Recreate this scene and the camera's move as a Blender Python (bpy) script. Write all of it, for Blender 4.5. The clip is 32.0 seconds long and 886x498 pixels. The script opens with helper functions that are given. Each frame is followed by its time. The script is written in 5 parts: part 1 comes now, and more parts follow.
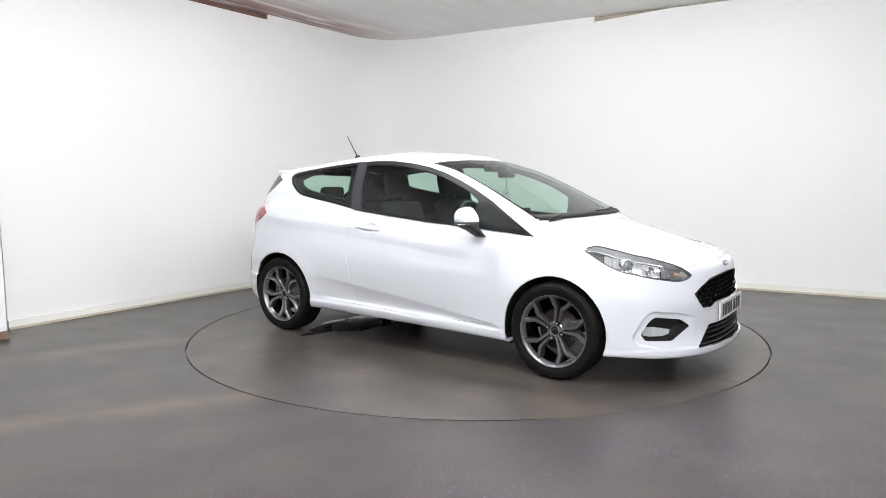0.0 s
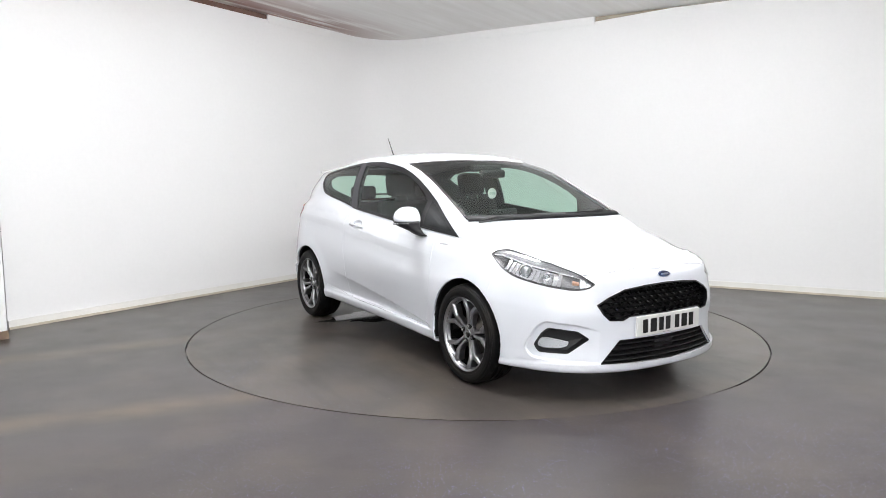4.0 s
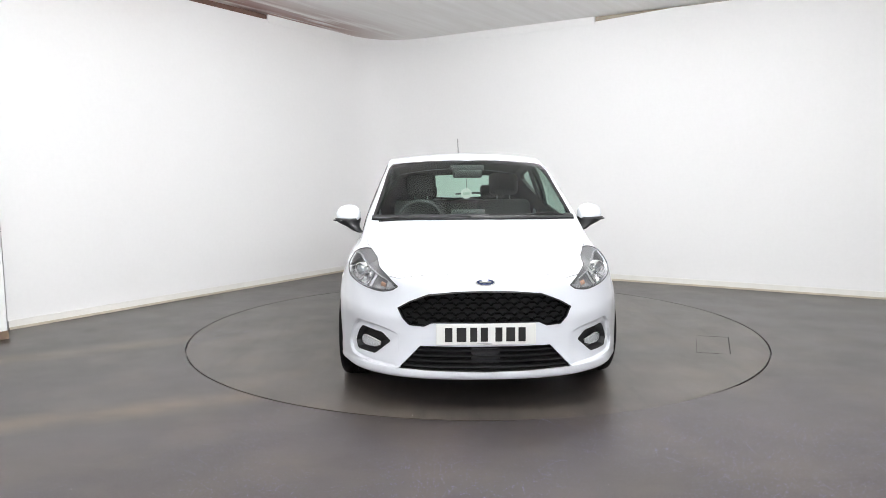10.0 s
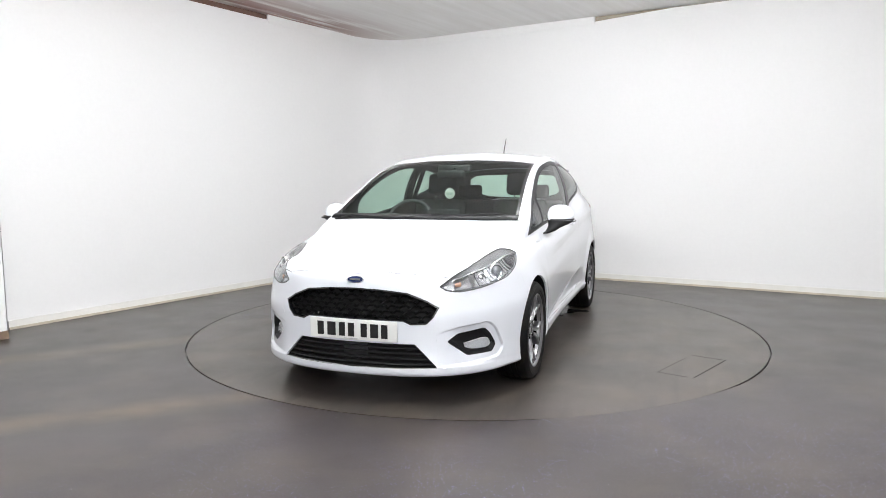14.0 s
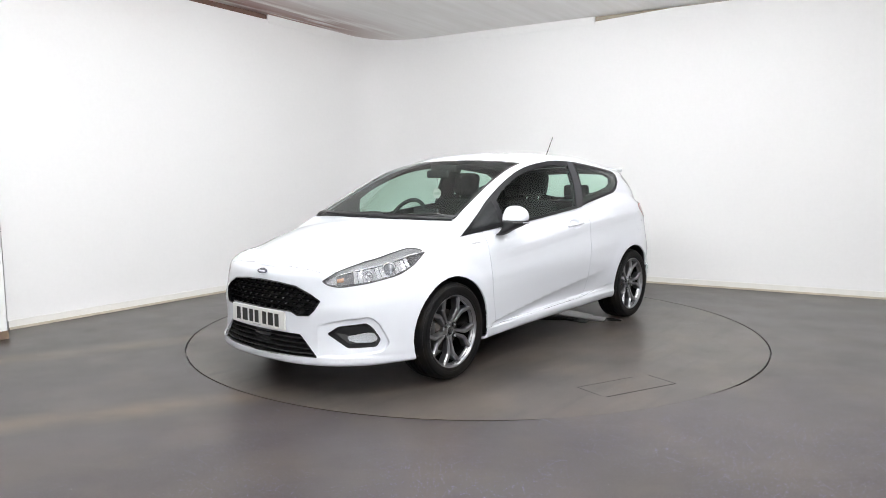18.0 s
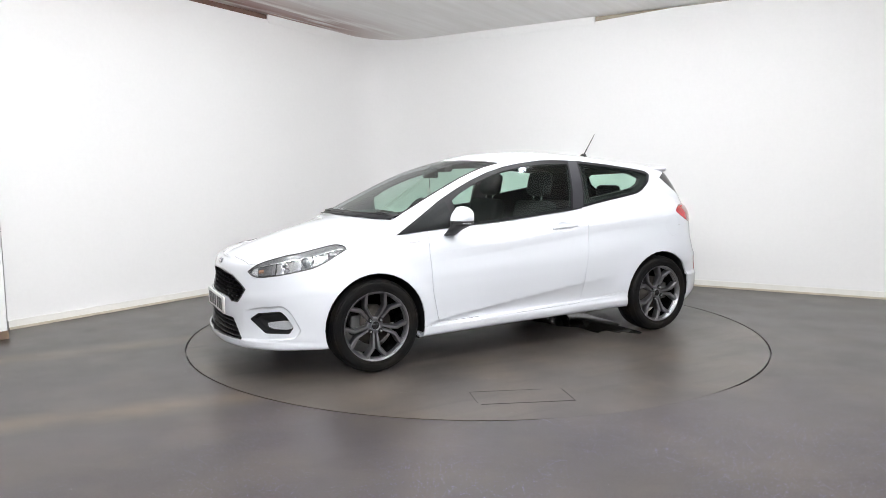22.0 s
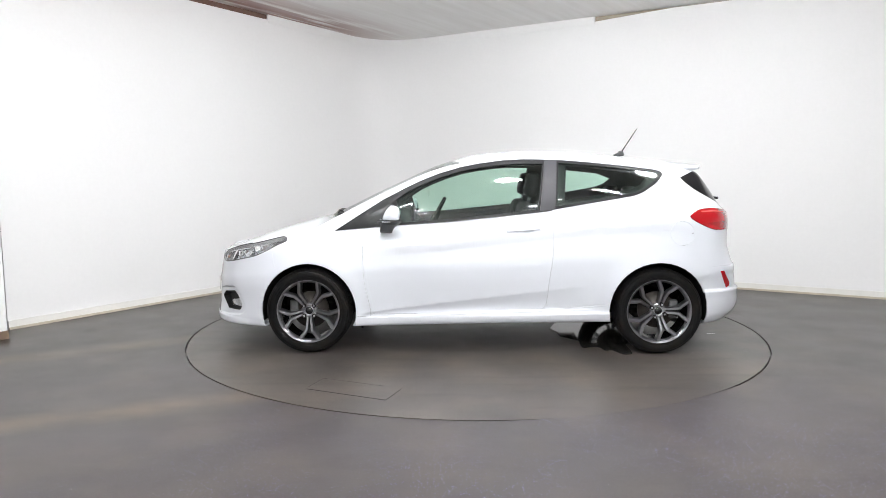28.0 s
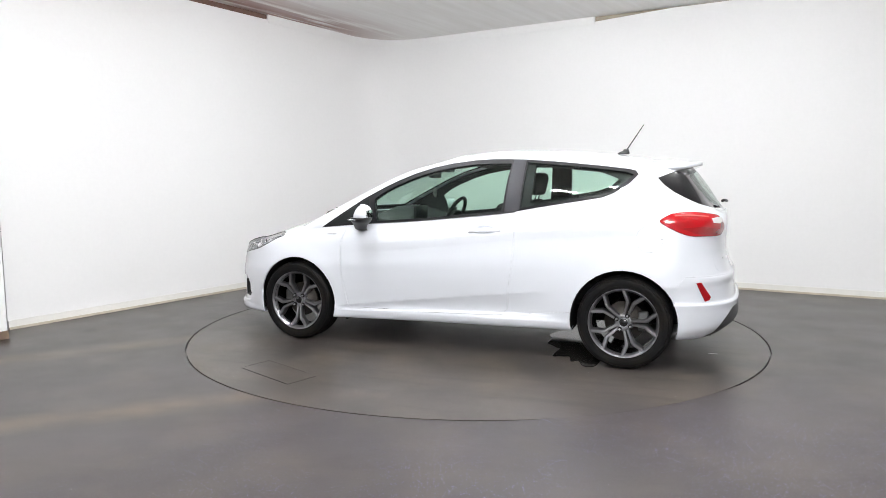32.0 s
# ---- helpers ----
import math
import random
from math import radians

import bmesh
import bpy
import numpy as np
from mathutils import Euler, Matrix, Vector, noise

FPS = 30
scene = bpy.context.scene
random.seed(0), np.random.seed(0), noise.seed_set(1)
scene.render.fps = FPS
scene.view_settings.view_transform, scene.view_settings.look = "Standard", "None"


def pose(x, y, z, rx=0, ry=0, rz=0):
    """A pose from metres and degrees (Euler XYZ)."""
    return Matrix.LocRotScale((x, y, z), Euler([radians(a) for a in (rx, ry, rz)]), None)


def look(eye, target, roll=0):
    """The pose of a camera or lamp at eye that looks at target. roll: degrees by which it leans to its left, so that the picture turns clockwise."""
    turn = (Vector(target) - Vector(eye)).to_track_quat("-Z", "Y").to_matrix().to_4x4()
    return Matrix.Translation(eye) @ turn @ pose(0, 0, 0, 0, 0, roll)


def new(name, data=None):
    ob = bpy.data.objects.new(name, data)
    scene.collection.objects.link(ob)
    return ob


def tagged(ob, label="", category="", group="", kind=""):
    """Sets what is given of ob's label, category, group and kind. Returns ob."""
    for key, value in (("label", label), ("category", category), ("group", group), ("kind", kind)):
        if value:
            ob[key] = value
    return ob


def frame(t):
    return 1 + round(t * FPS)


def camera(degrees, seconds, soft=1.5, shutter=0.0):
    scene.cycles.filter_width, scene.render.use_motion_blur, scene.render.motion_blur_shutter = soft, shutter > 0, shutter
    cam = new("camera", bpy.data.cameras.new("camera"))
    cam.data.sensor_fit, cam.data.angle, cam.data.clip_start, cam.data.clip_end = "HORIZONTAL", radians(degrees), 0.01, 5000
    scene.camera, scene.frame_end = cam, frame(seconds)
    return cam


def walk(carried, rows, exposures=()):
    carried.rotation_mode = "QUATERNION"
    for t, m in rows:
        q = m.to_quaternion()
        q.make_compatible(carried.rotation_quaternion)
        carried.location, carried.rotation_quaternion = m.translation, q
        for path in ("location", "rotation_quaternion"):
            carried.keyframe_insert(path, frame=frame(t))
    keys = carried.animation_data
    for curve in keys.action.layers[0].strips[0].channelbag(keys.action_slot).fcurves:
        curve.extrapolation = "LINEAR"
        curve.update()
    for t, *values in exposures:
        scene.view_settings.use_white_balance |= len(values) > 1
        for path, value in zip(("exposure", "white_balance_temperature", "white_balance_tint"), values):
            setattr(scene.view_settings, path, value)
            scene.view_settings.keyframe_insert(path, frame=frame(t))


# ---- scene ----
# ---- camera ----
cam = camera(65.5, 32.0, soft=0.75)
EYE = Vector((0.0, -5.5557, 1.2420))
AIM = EYE + Vector((-0.043098, 0.993736, -0.103108))
walk(cam, [(0.0, look(EYE, AIM, -0.364)), (32.0, look(EYE, AIM, -0.364))])

# ---- light ----
world = bpy.data.worlds.new("world")
scene.world = world
world.use_nodes = True
world.node_tree.nodes["Background"].inputs[0].default_value = (0.9, 0.93, 1.0, 1)
world.node_tree.nodes["Background"].inputs[1].default_value = 0.05
scene.view_settings.exposure = 0.0


def shades(name, build):
    m = bpy.data.materials.new(name)
    m.use_nodes = True
    nt = m.node_tree
    b = nt.nodes["Principled BSDF"]
    build(nt, b)
    return m


def plain(name, colour, rough=0.5, metal=0.0, coat=0.0, bump=0.0, scale=60.0, vary=0.0, spec=0.5):
    """A principled material with a little grain in colour and relief."""
    def build(nt, b):
        b.inputs["Base Color"].default_value = (*colour, 1)
        b.inputs["Roughness"].default_value = rough
        b.inputs["Metallic"].default_value = metal
        b.inputs["Specular IOR Level"].default_value = spec
        b.inputs["Coat Weight"].default_value = coat
        b.inputs["Coat Roughness"].default_value = 0.03
        if vary or bump:
            n = nt.nodes.new("ShaderNodeTexNoise")
            n.inputs["Scale"].default_value = scale
            n.inputs["Detail"].default_value = 4
            c = nt.nodes.new("ShaderNodeTexCoord")
            nt.links.new(c.outputs["Object"], n.inputs["Vector"])
            if vary:
                r = nt.nodes.new("ShaderNodeValToRGB")
                r.color_ramp.elements[0].color = (*[max(0, k * (1 - vary)) for k in colour], 1)
                r.color_ramp.elements[1].color = (*[min(1, k * (1 + vary)) for k in colour], 1)
                nt.links.new(n.outputs["Fac"], r.inputs["Fac"])
                nt.links.new(r.outputs["Color"], b.inputs["Base Color"])
            if bump:
                u = nt.nodes.new("ShaderNodeBump")
                u.inputs["Strength"].default_value = bump
                u.inputs["Distance"].default_value = 0.002
                nt.links.new(n.outputs["Fac"], u.inputs["Height"])
                nt.links.new(u.outputs["Normal"], b.inputs["Normal"])
    return shades(name, build)


PAINT = plain("white_paint", (0.738, 0.760, 0.810), 0.35, 0, 1.0)
BLACK = plain("black_plastic", (0.012, 0.012, 0.013), 0.45, vary=0.2, scale=200)


def rubber_look(nt, b):
    """Black rubber, dusted brown in patches."""
    co, n, fine, r, u = [nt.nodes.new("ShaderNode" + k) for k in ("TexCoord", "TexNoise", "TexNoise", "ValToRGB", "Bump")]
    n.inputs["Scale"].default_value, n.inputs["Detail"].default_value = 7.0, 6
    fine.inputs["Scale"].default_value = 300
    r.color_ramp.elements[0].position, r.color_ramp.elements[1].position = 0.44, 0.72
    r.color_ramp.elements[0].color, r.color_ramp.elements[1].color = (0.006, 0.006, 0.0065, 1), (0.013, 0.0105, 0.008, 1)
    u.inputs["Strength"].default_value, u.inputs["Distance"].default_value = 0.2, 0.002
    nt.links.new(co.outputs["Object"], n.inputs["Vector"])
    nt.links.new(co.outputs["Object"], fine.inputs["Vector"])
    nt.links.new(n.outputs["Fac"], r.inputs["Fac"])
    nt.links.new(fine.outputs["Fac"], u.inputs["Height"])
    nt.links.new(r.outputs["Color"], b.inputs["Base Color"])
    nt.links.new(u.outputs["Normal"], b.inputs["Normal"])
    b.inputs["Roughness"].default_value = 0.55
    b.inputs["Specular IOR Level"].default_value = 0.13


RUBBER = shades("tyre_rubber", rubber_look)
WALLPAINT = plain("wall_paint", (0.915, 0.908, 0.906), 0.6, bump=0.15, scale=30, vary=0.02)


def mesh_of(name, bm, material, smooth=True):
    me = bpy.data.meshes.new(name)
    bm.to_mesh(me)
    bm.free()
    for f in me.polygons:
        f.use_smooth = smooth
    for m in (material if isinstance(material, (list, tuple)) else [material]):
        me.materials.append(m)
    return me


def part(name, bm, material, parent, label="", smooth=True, m=None):
    ob = new(name, mesh_of(name, bm, material, smooth))
    ob.parent = parent
    if m is not None:
        ob.matrix_basis = m
    if label:
        ob["label"] = label
    return ob


def box(bm, lo, hi, bevel=0.0):
    r = bmesh.ops.create_cube(bm, size=1.0)
    for v in r["verts"]:
        v.co = Vector([(lo[i] + hi[i]) / 2 + v.co[i] * (hi[i] - lo[i]) for i in range(3)])
    if bevel:
        es = {e for v in r["verts"] for e in v.link_edges}
        bmesh.ops.bevel(bm, geom=list(es), offset=bevel, segments=2, affect="EDGES", profile=0.5)
    return bm


def tube_between(a, b, r, seg=8):
    """An upright rod from a to b."""
    bm = bmesh.new()
    a, b = Vector(a), Vector(b)
    bmesh.ops.create_cone(bm, cap_ends=True, segments=seg, radius1=r, radius2=r, depth=(b - a).length, matrix=Matrix.Translation((a + b) / 2))
    return bm


def curve_at(x, knots):
    """Smooth curve through (x, value) knots, in ascending x (monotone cubic)."""
    kx, ky = np.array([k[0] for k in knots], float), np.array([k[1] for k in knots], float)
    h, d = np.diff(kx), np.diff(ky) / np.diff(kx)
    m = np.concatenate([[d[0]], np.where(d[:-1] * d[1:] > 0, 2 * d[:-1] * d[1:] / np.where(d[:-1] + d[1:] == 0, 1, d[:-1] + d[1:]), 0), [d[-1]]])
    x = np.asarray(x, float)
    i = np.clip(np.searchsorted(kx, x) - 1, 0, len(h) - 1)
    t = (x - kx[i]) / h[i]
    lin = np.where(t < 0, ky[0] + m[0] * (x - kx[0]), ky[-1] + m[-1] * (x - kx[-1]))
    t2 = np.clip(t, 0, 1)
    v = (ky[i] * (1 + 2 * t2) * (1 - t2) ** 2 + ky[i + 1] * t2 ** 2 * (3 - 2 * t2) + h[i] * (m[i] * t2 * (1 - t2) ** 2 - m[i + 1] * t2 ** 2 * (1 - t2)))
    return np.where((t < 0) | (t > 1), lin, v)


# ---- room ----
def floor_look(nt, b):
    """Dark speckled vinyl with scuffs, tan drag marks and bluish flakes."""
    N, L = nt.nodes.new, nt.links.new
    co = N("ShaderNodeTexCoord")
    geo = N("ShaderNodeNewGeometry")
    def noise_at(scale, detail=4, src=None):
        n = N("ShaderNodeTexNoise")
        n.inputs["Scale"].default_value, n.inputs["Detail"].default_value = scale, detail
        L(src or co.outputs["Object"], n.inputs["Vector"])
        return n.outputs["Fac"]
    def math_of(op, a, c):
        m = N("ShaderNodeMath")
        m.operation = op
        for k, v in enumerate((a, c)):
            if isinstance(v, (int, float)):
                m.inputs[k].default_value = v
            else:
                L(v, m.inputs[k])
        return m.outputs[0]
    def mix(fac, a, c):
        m = N("ShaderNodeMix")
        m.data_type = "RGBA"
        L(fac, m.inputs[0])
        for k, v in ((6, a), (7, c)):
            if isinstance(v, tuple):
                m.inputs[k].default_value = (*v, 1)
            else:
                L(v, m.inputs[k])
        return m.outputs[2]
    def ramp(v, lo, hi):
        m = N("ShaderNodeMapRange")
        m.inputs[1].default_value, m.inputs[2].default_value = lo, hi
        L(v, m.inputs[0])
        return m.outputs[0]
    base = mix(ramp(noise_at(1.3, 6), 0.35, 0.7), FLOOR_DARK, FLOOR_LIGHT)
    base = mix(math_of("MULTIPLY", ramp(noise_at(9, 6), 0.40, 0.85), 0.25), base, (0.085, 0.078, 0.070))
    # tan drag marks where cars are driven in
    sep = N("ShaderNodeSeparateXYZ")
    L(co.outputs["Object"], sep.inputs[0])
    x, y = sep.outputs[0], sep.outputs[1]
    if TRACKS:
        total = None
        for (nx, ny, c, end) in TRACKS:
            d = math_of("ABSOLUTE", math_of("ADD", math_of("ADD", math_of("MULTIPLY", x, nx), math_of("MULTIPLY", y, ny)), c), 0)
            band = math_of("MULTIPLY", ramp(d, 0.19, 0.03), ramp(x, end, end - 0.5))
            total = band if total is None else math_of("MAXIMUM", total, band)
        total = math_of("MULTIPLY", total, ramp(noise_at(2.2, 5), 0.25, 0.55))
        base = mix(math_of("MULTIPLY", total, 0.75), base, (0.150, 0.118, 0.076))
    dust = math_of("MULTIPLY", ramp(noise_at(2.4, 7), 0.47, 0.66), DUST)
    base = mix(dust, base, (0.112, 0.090, 0.068))
    # drag streaks and fine grain
    pull = N("ShaderNodeMapping")
    pull.inputs["Scale"].default_value = (1.2, 11.0, 1.0)
    pull.inputs["Rotation"].default_value = (0, 0, 0.3)
    L(co.outputs["Object"], pull.inputs["Vector"])
    base = mix(math_of("MULTIPLY", ramp(noise_at(1.0, 6, pull.outputs[0]), 0.52, 0.72), DUST), base, (0.028, 0.024, 0.023))
    base = mix(math_of("MULTIPLY", ramp(noise_at(130, 2), 0.45, 0.75), 0.35), base, (0.115, 0.105, 0.105))
    # flakes, more of them towards the near side and the right
    vo = N("ShaderNodeTexVoronoi")
    vo.inputs["Scale"].default_value = 88
    L(co.outputs["Object"], vo.inputs["Vector"])
    rnd = N("ShaderNodeSeparateColor")
    L(vo.outputs["Color"], rnd.inputs[0])
    spot = math_of("MULTIPLY", math_of("LESS_THAN", vo.outputs["Distance"], 0.24), math_of("GREATER_THAN", rnd.outputs[0], 0.40))
    spot = math_of("MULTIPLY", spot, ramp(noise_at(1.1, 3), 0.36, 0.54))
    near_front = math_of("MAXIMUM", math_of("MULTIPLY", ramp(y, -1.1, -2.3), 1.0), 0.06)
    spot = math_of("MULTIPLY", spot, near_front)
    spot = math_of("MULTIPLY", spot, math_of("MAXIMUM", ramp(x, -2.2, -0.3), 0.15))
    base = mix(math_of("MULTIPLY", spot, rnd.outputs[1]), base, (0.25, 0.25, 0.54))
    star = math_of("MULTIPLY", math_of("LESS_THAN", vo.outputs["Distance"], 0.12), math_of("GREATER_THAN", rnd.outputs[2], 0.997))
    base = mix(star, base, (0.7, 0.7, 0.75))
    L(base, b.inputs["Base Color"])
    b.inputs["Specular IOR Level"].default_value = 0.35
    rough = N("ShaderNodeMapRange")
    rough.inputs[1].default_value, rough.inputs[2].default_value, rough.inputs[3].default_value, rough.inputs[4].default_value = 0.25, 0.75, 0.28, 0.36
    L(noise_at(3.0, 6), rough.inputs[0])
    L(rough.outputs[0], b.inputs["Roughness"])
    bu = N("ShaderNodeBump")
    bu.inputs["Strength"].default_value, bu.inputs["Distance"].default_value = 0.25, 0.002
    L(noise_at(220, 3), bu.inputs["Height"])
    L(bu.outputs["Normal"], b.inputs["Normal"])


FLOOR_DARK, FLOOR_LIGHT, DUST = (0.0395, 0.033, 0.033), (0.0535, 0.0445, 0.0445), 0.28
TRACKS = [(-0.558, 0.830, -0.951, -1.9), (-0.4206, 0.907, 1.051, -0.9)]
FLOORING = shades("floor_vinyl", floor_look)
TRACKS = []
FLOOR_DARK, FLOOR_LIGHT, DUST = (0.043, 0.0365, 0.0335), (0.091, 0.0765, 0.066), 0.55
DECKING = shades("turntable_vinyl", floor_look)

LEFT_A, CORNER, RIGHT_B = Vector((-3.88, -0.06, 0)), Vector((-1.27, 4.306, 0)), Vector((8.0, -0.60, 0))
TOP = 3.06


def rounded_wall_line(radius=0.75, steps=40):
    """Plan of the two walls, with the rounded corner between them."""
    a, b = (LEFT_A - CORNER).normalized(), (RIGHT_B - CORNER).normalized()
    p, q = CORNER + a * radius, CORNER + b * radius
    pts = [LEFT_A]
    for i in range(steps + 1):
        t = i / steps
        pts.append((1 - t) ** 2 * p + 2 * t * (1 - t) * CORNER + t ** 2 * q)
    return pts + [RIGHT_B]


def strip_wall(name, pts, z0, z1, back, front, material):
    """A wall along the plan line, from front offset to back offset (metres outwards)."""
    bm = bmesh.new()
    rows = []
    for i, p in enumerate(pts):
        d = (pts[min(i + 1, len(pts) - 1)] - pts[max(i - 1, 0)]).normalized()
        n = Vector((-d.y, d.x, 0))
        rows.append([bm.verts.new(p + n * o + Vector((0, 0, z))) for o, z in ((front, z0), (front, z1), (back, z1), (back, z0))])
    for a, b in zip(rows, rows[1:]):
        for k in range(4):
            bm.faces.new((a[k], b[k], b[(k + 1) % 4], a[(k + 1) % 4]))
    bm.faces.new(rows[0])
    bm.faces.new(rows[-1][::-1])
    bmesh.ops.recalc_face_normals(bm, faces=bm.faces)
    return new(name, mesh_of(name, bm, material, False))


PLAN = rounded_wall_line()
SKIRT = plain("skirting_paint", (0.85, 0.835, 0.80), 0.5, vary=0.06, scale=11)
BEAD = plain("grubby_bead", (0.58, 0.52, 0.42), 0.6, vary=0.25, scale=9)
TIMBER = plain("red_brown_timber", (0.16, 0.085, 0.065), 0.7, vary=0.35, scale=25)


def lining_look(nt, b):
    """Pale lining, streaked along its length, with red-brown streaks beside the left wall."""
    N, L = nt.nodes.new, nt.links.new
    co = N("ShaderNodeTexCoord")
    place = N("ShaderNodeMapping")
    place.vector_type = "TEXTURE"
    place.inputs["Location"].default_value = LEFT_A
    place.inputs["Rotation"].default_value = (0, 0, math.atan2(CORNER.y - LEFT_A.y, CORNER.x - LEFT_A.x))
    L(co.outputs["Object"], place.inputs["Vector"])
    sep = N("ShaderNodeSeparateXYZ")
    L(place.outputs[0], sep.inputs[0])
    squash = N("ShaderNodeMapping")
    squash.inputs["Scale"].default_value = (0.8, 9.0, 1.0)
    L(place.outputs[0], squash.inputs["Vector"])
    n = N("ShaderNodeTexNoise")
    n.inputs["Scale"].default_value, n.inputs["Detail"].default_value = 1.0, 6
    L(squash.outputs[0], n.inputs["Vector"])

    def ranged(v, lo, hi, a=0.0, c=1.0):
        m = N("ShaderNodeMapRange")
        for k, q in enumerate((lo, hi, a, c)):
            m.inputs[k + 1].default_value = q
        L(v, m.inputs[0])
        return m.outputs[0]

    def times(a, c):
        m = N("ShaderNodeMath")
        m.operation = "MULTIPLY"
        L(a, m.inputs[0])
        L(c, m.inputs[1])
        return m.outputs[0]
    red_streak = times(times(ranged(sep.outputs[1], -0.95, -0.15), ranged(sep.outputs[0], 5.3, 3.9)), ranged(n.outputs["Fac"], 0.36, 0.54))
    tone = N("ShaderNodeValToRGB")
    tone.color_ramp.elements[0].position, tone.color_ramp.elements[1].position = 0.35, 0.65
    tone.color_ramp.elements[0].color = (0.78, 0.765, 0.74, 1)
    tone.color_ramp.elements[1].color = (0.85, 0.84, 0.825, 1)
    L(n.outputs["Fac"], tone.inputs["Fac"])
    m = N("ShaderNodeMix")
    m.data_type = "RGBA"
    L(red_streak, m.inputs[0])
    L(tone.outputs["Color"], m.inputs[6])
    m.inputs[7].default_value = (0.27, 0.135, 0.105, 1)
    L(m.outputs[2], b.inputs["Base Color"])
    b.inputs["Roughness"].default_value = 0.38
    u = N("ShaderNodeBump")
    u.inputs["Strength"].default_value, u.inputs["Distance"].default_value = 0.5, 0.004
    L(n.outputs["Fac"], u.inputs["Height"])
    L(u.outputs["Normal"], b.inputs["Normal"])


LINING = shades("ceiling_lining", lining_look)
tagged(strip_wall("wall_north", PLAN, 0, TOP, 0.12, 0, WALLPAINT), "white painted smooth wall with a rounded corner", "wall", kind="structure")
tagged(strip_wall("baseboard", PLAN, 0, 0.075, -0.001, -0.015, SKIRT), "cream painted skirting board, slightly scuffed", "baseboard", kind="structure")
tagged(strip_wall("trim_9", PLAN, 0, 0.020, -0.016, -0.027, BEAD), "grubby cream bead at the foot of the skirting", "trim", kind="structure")
FASCIA = [Vector((-2.348, 2.504, 0))] + PLAN[1:-1] + [Vector((1.44, 2.872, 0))]
tagged(strip_wall("trim_1", FASCIA, TOP - 0.035, TOP + 0.058, 0.02, -0.009, WALLPAINT), "white painted strip closing the wall top", "trim", kind="structure")
tagged(strip_wall("trim_2", [LEFT_A, Vector((-2.352, 2.497, 0))], TOP - 0.001, TOP + 0.058, 0.10, 0.02, TIMBER), "bare red-brown timber above the wall", "trim", kind="structure")
gapb = tagged(strip_wall("trim_3", [Vector((1.445, 2.869, 0)), Vector((2.25, 2.443, 0)), Vector((4.2, 1.411, 0))], TOP - 0.001, TOP + 0.058, 0.10, 0.02, plain("weathered_board", (0.40, 0.35, 0.28), 0.7, vary=0.3, scale=18)), "weathered board showing above the wall", "trim", kind="structure")
for v in gapb.data.vertices:
    if v.co.x > 2.0 and v.co.z < TOP + 0.02:
        v.co.z = TOP + 0.045
wallcap = tagged(strip_wall("trim_6", [Vector((1.445, 2.869, 0)), Vector((2.25, 2.443, 0)), RIGHT_B], TOP - 0.002, TOP + 0.056, 0.12, 0.002, WALLPAINT), "white wall capping", "trim", kind="structure")
for v in wallcap.data.vertices:
    if v.co.z > TOP + 0.02:
        v.co.z = TOP if v.co.x < 2.0 else TOP + 0.050
# near pier that ends the left wall, and the walls behind the camera
LD = (LEFT_A - CORNER).normalized()
PIER = [Vector((-3.665, -0.375, 0)), Vector((-3.665, -0.375, 0)) + LD * 7.0]
tagged(strip_wall("wall_west", PIER, 0, TOP, -0.30, 0.0, WALLPAINT), "white painted pier beside the wall", "wall", kind="structure")
tagged(strip_wall("trim_7", [PIER[0] - LD * 0.006, PIER[0] + LD * 0.5], 0, 0.065, -0.306, 0.006, plain("scuffed_foot", (0.17, 0.115, 0.08), 0.7, vary=0.3, scale=20)), "scuffed brown foot of the pier", "trim", kind="structure")
tagged(strip_wall("wall_east", [Vector((8.0, -0.60, 0)), Vector((8.0, -9, 0))], 0, TOP, 0.12, 0, WALLPAINT), "white painted wall", "wall", kind="structure")
tagged(strip_wall("wall_south", [Vector((8.2, -9, 0)), Vector((-9, -9, 0))], 0, TOP, 0.12, 0, WALLPAINT), "white painted wall", "wall", kind="structure")

RING_C, RING_R = Vector((0.0, 0.135, 0)), 2.2585
bm = bmesh.new()
n = 160
inner = [bm.verts.new(RING_C + Vector((math.cos(a), math.sin(a), 0)) * (RING_R + 0.008)) for a in (2 * math.pi * i / n for i in range(n))]
lower = [bm.verts.new(v.co + Vector((0, 0, -0.03))) for v in inner]
outer = [bm.verts.new(Vector((max(-9.5, min(9, 20 * math.cos(a))), max(-9.5, min(8, 20 * math.sin(a))), 0))) for a in (2 * math.pi * i / n for i in range(n))]
for i in range(n):
    j = (i + 1) % n
    bm.faces.new((inner[i], outer[i], outer[j], inner[j]))
    bm.faces.new((lower[i], inner[i], inner[j], lower[j]))
bm.faces.new(lower)
tagged(new("floor", mesh_of("floor", bm, FLOORING, False)), "dark grey speckled vinyl floor, worn, with tan drag marks", "floor", kind="structure")
# added fill closes the ring gap along the front arc, so its line fades out
bm = bmesh.new()
rows = []
for i in range(49):
    a = radians(-86 + 40 * i / 48)
    hi_ = -0.0045 + 0.0043 * min(1, 6 * i / 48, 6 * (1 - i / 48))
    rows.append([bm.verts.new(RING_C + Vector((math.cos(a) * r, math.sin(a) * r, z))) for r, z in ((RING_R - 0.0038, -0.028), (RING_R - 0.0038, hi_), (RING_R + 0.0078, hi_), (RING_R + 0.0078, -0.028))])
for a, b in zip(rows, rows[1:]):
    for k in range(3):
        bm.faces.new((a[k], b[k], b[k + 1], a[k + 1]))
bmesh.ops.recalc_face_normals(bm, faces=bm.faces)
